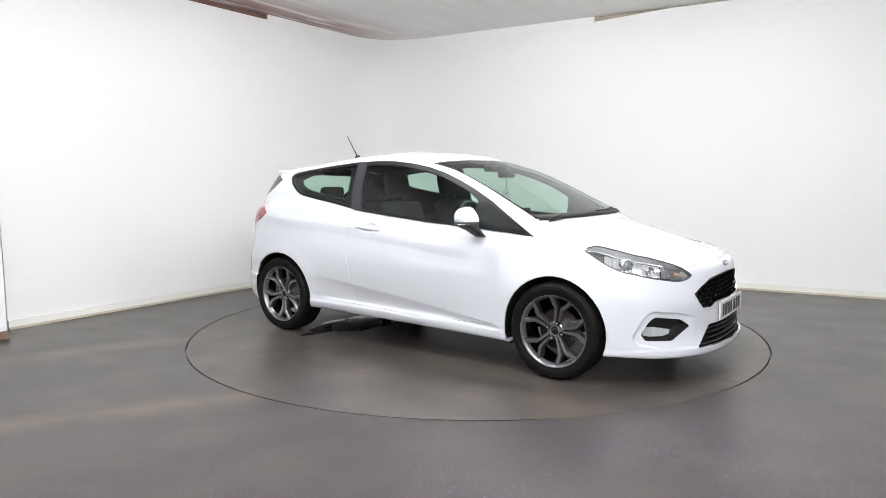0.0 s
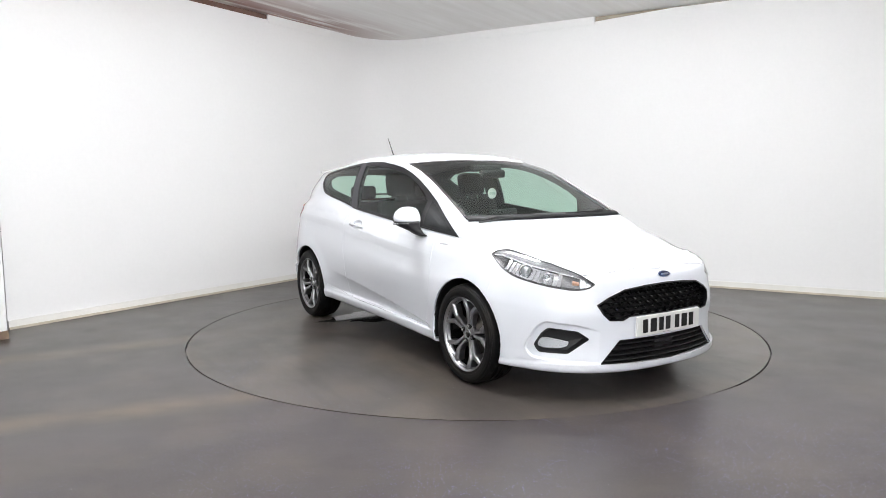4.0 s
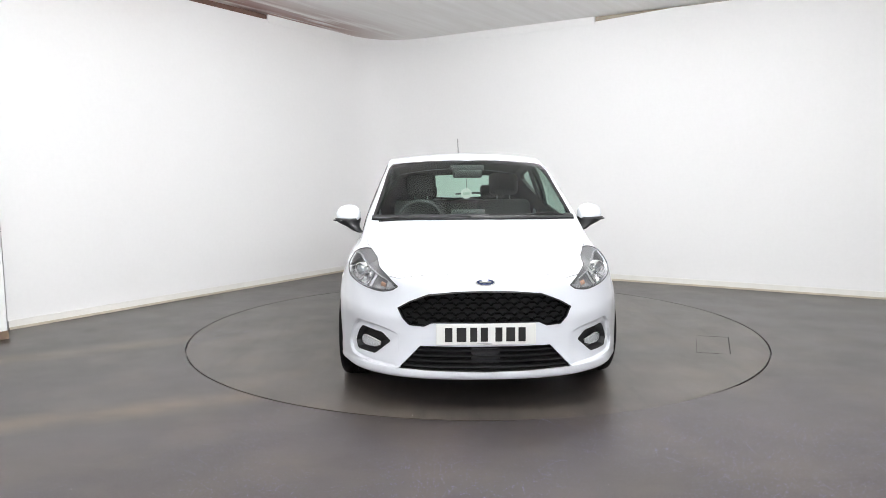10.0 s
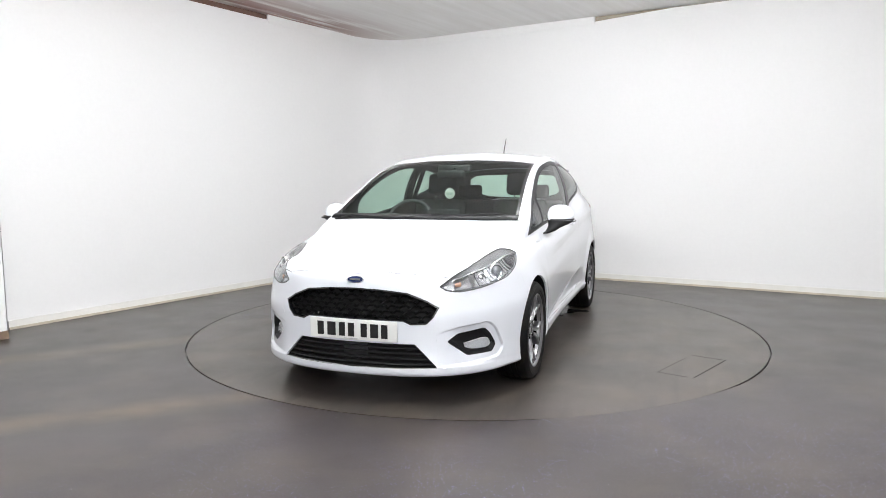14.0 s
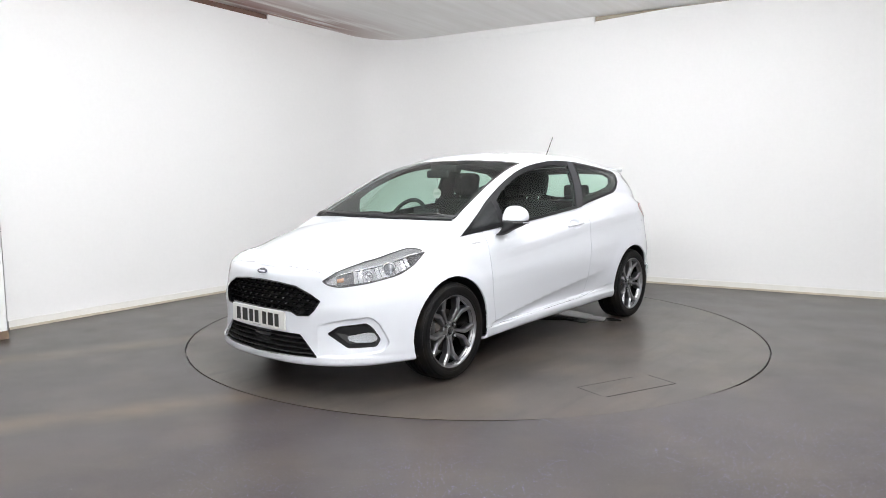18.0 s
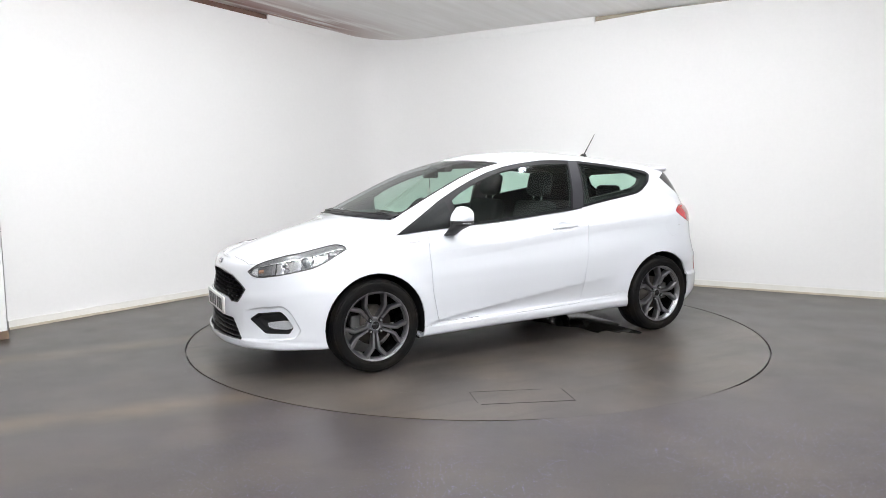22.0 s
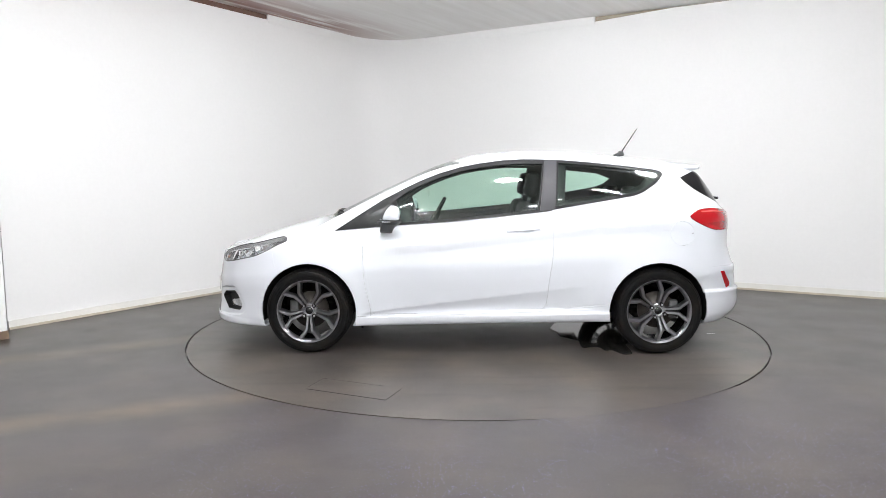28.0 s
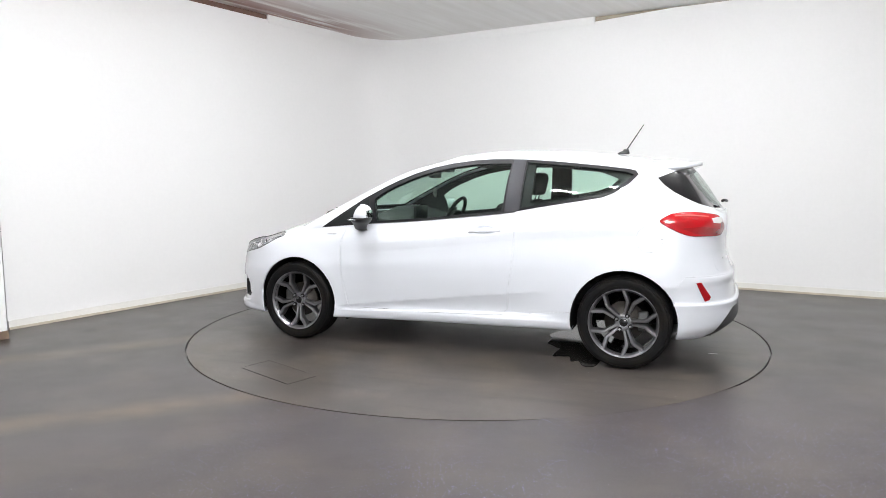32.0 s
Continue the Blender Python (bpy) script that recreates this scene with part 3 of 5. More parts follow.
for poly, view, least in ((ARCH_F, SIDE, 0.02), (ARCH_R, SIDE, 0.02), (HEADLAMP, CORNERVIEW, -0.7), (FOG_FRAME, CORNERVIEW, 0.1), (FOG_BLACK, CORNERVIEW, 0.1),
                          (GRILLE, FRONTAL, 0.1), (INTAKE, FRONTAL, 0.1), (WINDSCREEN, PLANVIEW, 0.2), (shrunk(WINDSCREEN, 0.022), PLANVIEW, 0.2), (DLO, SIDE, 0.1), (DOOR_GLASS, SIDE, 0.1),
                          (QUARTER_GLASS, SIDE, 0.1), (B_POST, SIDE, 0.1), (DOOR, SIDE, 0.1), (SILL, SIDE, 0.1), (FUEL_FLAP, SIDE, 0.1), (TAIL_LAMP, TAILVIEW, 0.05), (REFLECTOR, TAILVIEW, 0.1),
                          (TRIM_SIDE, SIDE, -0.1), (PANE_REAR, REARVIEW, 0.05), (BONNET_HALF, PLANVIEW, 0.2), (BUMPER_F, SIDE, 0.05), (BUMPER_R, SIDE, 0.0), (DIFFUSER, REARVIEW, 0.0),
                          (SCOOP, SIDE, 0.3), (shrunk(SCOOP, 0.010), SIDE, 0.3), (shrunk(SCOOP, 0.020), SIDE, 0.3)):
    score(sheet, poly, view, least)
def rim_gap(poly, a, b):
    """Distance from a point to a polygon's outline."""
    best = 9.0
    for (x0, y0), (x1, y1) in zip(poly, poly[1:] + poly[:1]):
        dx, dy = x1 - x0, y1 - y0
        t = max(0.0, min(1.0, ((a - x0) * dx + (b - y0) * dy) / max(dx * dx + dy * dy, 1e-12)))
        best = min(best, math.hypot(a - x0 - t * dx, b - y0 - t * dy))
    return best


for edge_ in (-0.005, 0.008, 0.014):
    score(sheet, shrunk(FOG_FRAME, edge_), CORNERVIEW, 0.1)
score(sheet, [(-1.675, 0.12), (-1.735, 0.20), (-1.885, 0.40)], SIDE, -0.5, False)
for v in sheet.verts:                                  # sunken field round the fog lamps
    if v.co.x > 1.55 and 0.20 < v.co.z < 0.50 and v.co.y > 0.3:
        q = flat(CORNERVIEW, v.co)
        if inside(FOG_FRAME, *q):
            v.co -= CORNERVIEW[2] * 0.016 * min(1.0, rim_gap(FOG_FRAME, *q) / 0.008) * step((1.09 - q[0]) / 0.16)


def shoulder_z(x):
    return float(curve_at(x, [(-1.7, 0.948), (-1.35, 0.930), (-0.5, 0.876), (0.2, 0.800), (0.77, 0.750), (1.0, 0.735)]))


for rise in (0.0, -0.020, 0.020, -0.06, 0.06):         # the line through the door handle
    xs = [0.93 - 2.46 * i / 14 for i in range(15)]
    score(sheet, [(x, shoulder_z(x) + rise) for x in xs], SIDE, 0.2, False)
for v in sheet.verts:
    if v.co.y > 0.6 and -1.56 < v.co.x < 0.95 and 0.6 < v.co.z < 1.03:
        off = v.co.z - shoulder_z(v.co.x)
        fade = step((0.95 - v.co.x) / 0.5) * step((v.co.x + 1.56) / 0.25)
        v.co.y += fade * (0.008 * max(0.0, 1 - abs(off) / 0.060) - 0.002 * step(1 - abs(off + 0.10) / 0.07))


def crease_z(x):
    return 0.298 + 0.122 * (0.775 - x)


def sill_z(x):
    return 0.268 + 0.0375 * (0.8 - x)


for shelf in (crease_z, lambda x: crease_z(x) - 0.014, lambda x: crease_z(x) + 0.014, sill_z, lambda x: sill_z(x) - 0.012):
    score(sheet, [(0.90, shelf(0.90)), (-0.92, shelf(-0.92))], SIDE, 0.2, False)
for v in sheet.verts:                                  # scalloped lower door and sill
    x, z = v.co.x, v.co.z
    if v.co.y > 0.6 and -0.9 < x < 0.86 and z < crease_z(x) + 0.25:
        zc, zs = crease_z(x), sill_z(x)
        f = step((0.86 - x) / 0.08) * step((x + 0.85) / 0.45)
        if zs < z < zc:
            v.co.y += (0.003 - 0.018 * (1 - (1 - min(1, (zc - z) / max(zc - zs, 0.02))) ** 2.4)) * f
        elif z <= zs:
            v.co.y += (0.003 - 0.018 * max(0, 1 - (zs - z) / 0.012)) * f
        else:
            v.co.y += 0.003 * (1 - (z - zc) / 0.25) * f
for v in sheet.verts:                                  # hollow behind the door handle
    if v.co.y > 0.5:
        r = math.hypot((v.co.x + 0.287) / 0.088, (v.co.z - 0.880) / 0.038)
        if r < 0.97:
            v.co.y -= 0.024 * step((1.0 - r) / 0.6)
sheet.normal_update()


def zone(f):
    c, nm = f.calc_center_median(), f.normal
    s, q, tq, fr, pl = flat(SIDE, c), flat(CORNERVIEW, c), flat(TAILVIEW, c), flat(FRONTAL, c), flat(PLANVIEW, c)
    if c.z < 0.66 and (inside(ARCH_F, *s) or inside(ARCH_R, *s)) and c.y > 0.3:
        return "gap"
    if c.x > 1.3 and c.y > 0.44 and nm.dot(CORNERVIEW[2]) > -0.7 and inside(HEADLAMP, *q) and not inside(BONNET_HALF, *pl):
        return "headlamp"
    if c.x > 1.6:
        if inside(GRILLE, *fr):
            return "grille"
        if inside(INTAKE, *fr):
            return "intake"
        if inside(FOG_BLACK, *q):
            return "fog"
        if inside(FOG_FRAME, *q):
            return "fog_surround"
    if nm.z > 0.2 and inside(WINDSCREEN, *pl):
        return "windscreen" if inside(shrunk(WINDSCREEN, 0.022), *pl) else "windscreen_trim"
    if nm.y > 0.1 and c.z > 0.85 and inside(DLO, *s):
        if inside(DOOR_GLASS, *s):
            return "door_glass"
        if inside(QUARTER_GLASS, *s):
            return "quarter_glass"
        return "b_post" if inside(B_POST, *s) else "window_frame"
    if c.x < -1.3:
        if inside(TAIL_LAMP, *tq) and c.y > 0.3:
            return "tail_lamp"
        if inside(REFLECTOR, *tq) and c.y > 0.5:
            return "reflector"
        if inside(TRIM_SIDE, *s) and nm.x < -0.10:
            return "rear_glass" if inside(PANE_REAR, *flat(REARVIEW, c)) else "rear_trim"
    if inside(BONNET_HALF, *pl) and nm.z > 0.2:
        return "bonnet"
    if inside(DOOR, *s) and nm.y > 0.1 and c.z < 1.05 and c.y > 0.6:
        return "door"
    if inside(SILL, *s) and c.y > 0.5:
        return "sill"
    if inside(FUEL_FLAP, *s) and c.y > 0.6:
        return "fuel_flap"
    if c.x > 1.40 and (inside(BUMPER_F, *s) or (c.x > 1.85 and c.z < 0.75) or (c.x > 1.9 and c.y < 0.5)):
        return "front_bumper"
    if c.x < -1.5 and (inside(DIFFUSER, *flat(REARVIEW, c)) or (c.z < 0.40 and c.x < -1.735 - 0.75 * (c.z - 0.20))):
        return "diffuser"
    if inside(BUMPER_R, *s):
        return "rear_bumper"
    if c.x < -1.70 and c.y < 0.62:
        return "tailgate"
    if c.x > 0.80 and c.z < 1.0 and c.y > 0.55:
        return "wing"
    if c.z > 1.25 and c.y < 0.545 and c.x < 0.3:
        return "roof"
    return "side_frame"


ZONES = {}
for f in sheet.faces:
    ZONES.setdefault(zone(f), []).append(f)
left_over = set(ZONES["headlamp"])                     # keep the lamp's one connected piece
pieces = []
while left_over:
    heap, piece = [left_over.pop()], []
    while heap:
        f = heap.pop()
        piece.append(f)
        for e in f.edges:
            for g in e.link_faces:
                if g in left_over:
                    left_over.discard(g)
                    heap.append(g)
    pieces.append(piece)
pieces.sort(key=len)
ZONES["headlamp"] = pieces[-1]
for piece in pieces[:-1]:
    for f in piece:
        ZONES["bonnet" if f.calc_center_median().y < 0.66 else "wing"].append(f)


def panel(name, zone_name, material, side=0, gap=0.0015, depth=0.012, out=0.0):
    """A panel of the body: side 1 left, -1 right, 0 both halves in one piece. Its rim is drawn in and turned inwards."""
    faces = ZONES.get(zone_name, [])
    verts = list({v for f in faces for v in f.verts})
    index = {v: i for i, v in enumerate(verts)}
    own = set(faces)
    nrm = [v.normal.copy() for v in verts]
    pos = [v.co + n * out for v, n in zip(verts, nrm)]
    rim = [e for e in {e for f in faces for e in f.edges} if sum(l in own for l in e.link_faces) == 1]
    if not side:
        rim = [e for e in rim if not all(abs(v.co.y) < 0.002 for v in e.verts)]
    move, edges = {}, []
    for e in rim:
        f = next(l for l in e.link_faces if l in own)
        a, b = e.verts
        for l in f.loops:
            if l.edge == e:
                a, b = l.vert, l.link_loop_next.vert
        d = (b.co - a.co)
        w = f.normal.cross(d)
        if w.length < 1e-9:
            continue
        w.normalize()
        edges.append((a, b, -w))
        for v in (a, b):
            move[v] = move.get(v, Vector()) + w
    for v, w in move.items():
        if w.length > 1e-6:
            pos[index[v]] = pos[index[v]] + w.normalized() * gap
    polys = [[index[v] for v in f.verts] for f in faces]
    for a, b, w in edges:
        i, j = index[a], index[b]
        k = len(pos)
        pos += [pos[i], pos[j], pos[j] - nrm[j] * depth, pos[i] - nrm[i] * depth]
        nrm += [w] * 4
        polys.append([k + 1, k, k + 3, k + 2])
    sets = []
    if side >= 0:
        sets.append((1, False))
    if side <= 0:
        sets.append((-1, True))
    P, N, F = [], [], []
    for sgn, turn in sets:
        base = len(P)
        P += [(p.x, p.y * sgn, p.z) for p in pos]
        N += [(n.x, n.y * sgn, n.z) for n in nrm]
        F += [[base + i for i in (reversed(q) if turn else q)] for q in polys]
    me = bpy.data.meshes.new(name)
    me.from_pydata(P, [], F)
    for f in me.polygons:
        f.use_smooth = True
    me.normals_split_custom_set_from_vertices(N)
    me.materials.append(material)
    ob = new(name, me)
    if material in (GLASS, CLEAR):
        ob.visible_shadow = False                      # daylight and lamp light pass the panes
    return ob


def glass_material(name, tint, rough=0.0):
    def build(nt, b):
        out = next(n for n in nt.nodes if n.type == "OUTPUT_MATERIAL")
        clear, gloss, mix, lw = [nt.nodes.new("ShaderNode" + k) for k in ("BsdfTransparent", "BsdfGlossy", "MixShader", "LayerWeight")]
        clear.inputs["Color"].default_value = (*tint, 1)
        gloss.inputs["Roughness"].default_value = rough
        p, ml, ad = [nt.nodes.new("ShaderNodeMath") for _ in range(3)]
        p.operation, ml.operation, ad.operation = "POWER", "MULTIPLY", "ADD"
        p.inputs[1].default_value, ml.inputs[1].default_value, ad.inputs[1].default_value = 5.0, 0.95, 0.045
        nt.links.new(lw.outputs["Facing"], p.inputs[0])
        nt.links.new(p.outputs[0], ml.inputs[0])
        nt.links.new(ml.outputs[0], ad.inputs[0])
        nt.links.new(ad.outputs[0], mix.inputs[0])
        nt.links.new(clear.outputs[0], mix.inputs[1])
        nt.links.new(gloss.outputs[0], mix.inputs[2])
        nt.links.new(mix.outputs[0], out.inputs[0])
    return shades(name, build)


GLASS = glass_material("green_glass", (0.73, 0.89, 0.81))
CLEAR = glass_material("clear_lens", (0.93, 0.94, 0.95))
RED_LENS = plain("red_lens", (0.40, 0.004, 0.008), 0.12, 0, 0.8)
GLOSS_BLACK = plain("gloss_black", (0.006, 0.006, 0.007), 0.12, 0, 0.6)
TRIM = plain("window_trim", (0.012, 0.012, 0.014), 0.45, spec=0.3)
POST = plain("post_film", (0.036, 0.036, 0.043), 0.4)
CHROME = plain("chrome", (0.75, 0.76, 0.78), 0.12, 1.0)
SATIN = plain("satin_metal", (0.42, 0.43, 0.45), 0.3, 1.0)
ALLOY = plain("dark_alloy", (0.30, 0.30, 0.315), 0.30, 0.95, 0.35)
CABIN = plain("cabin_trim", (0.026, 0.027, 0.028), 0.7, vary=0.3, scale=90, bump=0.2)
CLOTH = plain("seat_cloth", (0.010, 0.010, 0.011), 0.9, vary=0.15, scale=12)
UNDER = plain("underbody", (0.015, 0.015, 0.015), 0.8, vary=0.3, scale=20)
WHITE_PLATE = plain("plate_white", (0.78, 0.78, 0.76), 0.3)
INK = plain("plate_black", (0.01, 0.01, 0.01), 0.4)

car = new("car")
tagged(car, "white three-door hatchback car with dark alloy wheels", "car")


def fix(ob, parent, label=""):
    ob.parent = parent
    if label:
        ob["label"] = label
    return ob


for nm_ in ("bonnet", "front_bumper", "roof", "tailgate", "rear_bumper"):
    fix(panel(nm_, nm_, PAINT, 0, 0.003 if nm_ == "bonnet" else 0.0002, 0.03 if nm_ == "bonnet" else 0.012), car)
fix(panel("rear_diffuser", "diffuser", plain("diffuser_grey", (0.05, 0.05, 0.052), 0.5, vary=0.2, scale=150), 0, 0.001, 0.012, -0.003), car, "dark grey lower bumper insert")
fix(panel("windscreen", "windscreen", GLASS, 0, 0, 0.004), car, "green-tinted laminated windscreen")
fix(panel("windscreen_trim", "windscreen_trim", GLOSS_BLACK, 0, 0, 0.006), car, "black windscreen border")
fix(panel("rear_window", "rear_glass", GLASS, 0, 0, 0.004), car)
DOORS = {}
for sd in (1, -1):
    fix(panel("wing", "wing", PAINT, sd, 0.0005), car)
    fix(panel("rear_quarter_panel", "side_frame", PAINT, sd, 0.0005), car)
    DOORS[sd] = fix(panel("door", "door", PAINT, sd), car)
    fix(panel("sill", "sill", PAINT, sd), car)
    fix(panel("fuel_flap" if sd > 0 else "quarter_infill", "fuel_flap", PAINT, sd, 0.0004 if sd > 0 else 0, 0.006), car)
    fix(panel("fog_lamp_surround", "fog_surround", PAINT, sd, 0, 0.004, 0.0), car)
    fix(panel("door_window", "door_glass", GLASS, sd, 0, 0.004), DOORS[sd], "green-tinted side glass")
    fix(panel("rear_quarter_window", "quarter_glass", GLASS, sd, 0, 0.004), car)
    fix(panel("window_frame", "window_frame", TRIM, sd, 0, 0.02, 0.002), car, "black rubber and plastic window surround")
    fix(panel("b_pillar_cover", "b_post", POST, sd, 0.001, 0.02, 0.002), car, "dark grey door pillar cover")
    fix(panel("rear_window_trim", "rear_trim", GLOSS_BLACK, sd, 0, 0.01, 0.001), car)
    fix(panel("rear_reflector", "reflector", RED_LENS, sd, 0, 0.01, 0.003), car, "red reflector in the rear bumper")

# cabin lining: the inside of roof, posts and flanks
P, F, seen = [], [], {}
for zn in ("roof", "side_frame", "door", "window_frame", "b_post", "tailgate", "rear_trim", "tail_lamp"):
    for f in ZONES.get(zn, []):
        c = f.calc_center_median()
        if -1.78 < c.x < 1.02 and c.z > 0.35:
            ids = []
            for v in f.verts:
                if v not in seen:
                    seen[v] = len(P)
                    q = v.co - v.normal * 0.028
                    P += [tuple(q), (q.x, -q.y, q.z)]
                ids.append(seen[v])
            F += [ids[::-1], [i + 1 for i in ids]]
me = bpy.data.meshes.new("cabin_lining")
me.from_pydata(P, [], F)
me.materials.append(CABIN)
fix(new("cabin_lining", me), car, "dark cabin lining")

from mathutils.bvhtree import BVHTree

TREE = BVHTree.FromBMesh(sheet)


def on_skin(a, b, view, lift=0.0):
    """Point of the left skin seen at (a, b) along a view."""
    o = view[0] * a + view[1] * b + view[2] * 4
    hit = TREE.ray_cast(o, -view[2])
    p = hit[0] if hit[0] is not None else view[0] * a + view[1] * b
    n = hit[1] if hit[0] is not None else view[2]
    if n.dot(view[2]) < 0:
        n = -n
    return p + n * lift


def edging(name, zone_name, width, lift, material, parent, side=1, label="", want=0, drop=0.008, pick=None):
    """A flat border just inside the rim of a body zone."""
    own = set(ZONES[zone_name])
    bm = bmesh.new()
    for e in {e for f in own for e in f.edges}:
        ins = [f for f in e.link_faces if f in own]
        if len(ins) != 1:
            continue
        f = ins[0]
        d = (e.verts[1].co - e.verts[0].co)
        w = f.normal.cross(d)
        if w.length < 1e-9:
            continue
        w.normalize()
        if w.dot(f.calc_center_median() - e.verts[0].co) < 0:
            w = -w
        if want and w.z * want < 0.10:
            continue
        if pick and not pick((e.verts[0].co + e.verts[1].co) / 2):
            continue
        vs = []
        for v, s2 in ((e.verts[0], 0), (e.verts[1], 0), (e.verts[1], 1), (e.verts[0], 1)):
            q = v.co + v.normal * (lift - drop * s2) + w * width * s2
            vs.append(bm.verts.new((q.x, q.y * side, q.z)))
        bm.faces.new(vs)
    bmesh.ops.remove_doubles(bm, verts=bm.verts, dist=0.0004)
    return part(name, bm, material, parent, label, smooth=False)


def stamp(name, poly, view, lift, thick, material, parent, side=1, cuts=2, label="", mirror_half=False):
    """A thin piece with the outline of a polygon that follows the skin."""
    bm = bmesh.new()
    bm.faces.new([bm.verts.new((p[0], p[1], 0)) for p in poly])
    bmesh.ops.triangulate(bm, faces=bm.faces)
    bmesh.ops.subdivide_edges(bm, edges=bm.edges, cuts=cuts, use_grid_fill=True)
    base = list(bm.verts)
    r = bmesh.ops.extrude_face_region(bm, geom=bm.faces[:])
    upper = [g for g in r["geom"] if isinstance(g, bmesh.types.BMVert)]
    spots = {v: (v.co.x, v.co.y) for v in bm.verts}
    top = set(upper)
    for v, (a, b) in spots.items():
        q = on_skin(abs(a) if view is FRONTAL else a, b, view, lift if v in top else lift - thick)
        if view is FRONTAL and a < 0:
            q.y = -q.y
        v.co = Vector((q.x, q.y * side, q.z))
    bmesh.ops.recalc_face_normals(bm, faces=bm.faces)
    return part(name, bm, material, parent, label, smooth=False)


def lathe(bm, profile, seg=64, m=Matrix()):
    """Turn (radius, y) round the y axis."""
    rings = []
    for i in range(seg):
        a = 2 * math.pi * i / seg
        rings.append([bm.verts.new(m @ Vector((r * math.cos(a), y, r * math.sin(a)))) for r, y in profile])
    for i in range(seg):
        a, b = rings[i], rings[(i + 1) % seg]
        for k in range(len(profile) - 1):
            bm.faces.new((a[k], a[k + 1], b[k + 1], b[k]))
    return bm


def tube(bm, pts, radius, seg=8, taper=1.0):
    pts = [Vector(p) for p in pts]
    rows = []
    for i, p in enumerate(pts):
        d = (pts[min(i + 1, len(pts) - 1)] - pts[max(i - 1, 0)]).normalized()
        u = d.cross(Vector((0, 0, 1)) if abs(d.z) < 0.95 else Vector((1, 0, 0))).normalized()
        w = d.cross(u)
        r = radius * (1 + (taper - 1) * i / (len(pts) - 1))
        rows.append([bm.verts.new(p + (u * math.cos(2 * math.pi * k / seg) + w * math.sin(2 * math.pi * k / seg)) * r) for k in range(seg)])
    for a, b in zip(rows, rows[1:]):
        for k in range(seg):
            bm.faces.new((a[k], a[(k + 1) % seg], b[(k + 1) % seg], b[k]))
    bm.faces.new(rows[0][::-1])
    bm.faces.new(rows[-1])
    return bm


def beam(bm, pts, widths, low, high, side):
    """A bar along points in the x-z plane, with a chamfered face at y=high."""
    rows = []
    for i, (p, w) in enumerate(zip(pts, widths)):
        a, b = Vector(pts[max(i - 1, 0)]), Vector(pts[min(i + 1, len(pts) - 1)])
        d = (b - a).normalized()
        n = Vector((-d.y, d.x))
        hi = high[i]
        rows.append([bm.verts.new((p[0] + n.x * o, side * y, p[1] + n.y * o)) for o, y in ((-w, low), (-w, hi - 0.011), (-w * 0.6, hi), (w * 0.6, hi), (w, hi - 0.011), (w, low))])
    for a, b in zip(rows, rows[1:]):
        for k in range(6):
            bm.faces.new((a[k], a[(k + 1) % 6], b[(k + 1) % 6], b[k]))
    bm.faces.new(rows[0])
    bm.faces.new(rows[-1][::-1])
    bmesh.ops.recalc_face_normals(bm, faces=bm.faces)
    return bm


def rounded(bm, lo, hi, r):
    return box(bm, lo, hi, r)


# ---- wheels ----
LAMP_SILVER = plain("lamp_reflector", (0.66, 0.67, 0.69), 0.22, 0.8, 0.4)
BARREL = plain("wheel_barrel", (0.05, 0.05, 0.052), 0.18, 0.9)
DISC = plain("brake_disc", (0.085, 0.075, 0.068), 0.5, 0.7, vary=0.2, scale=40)


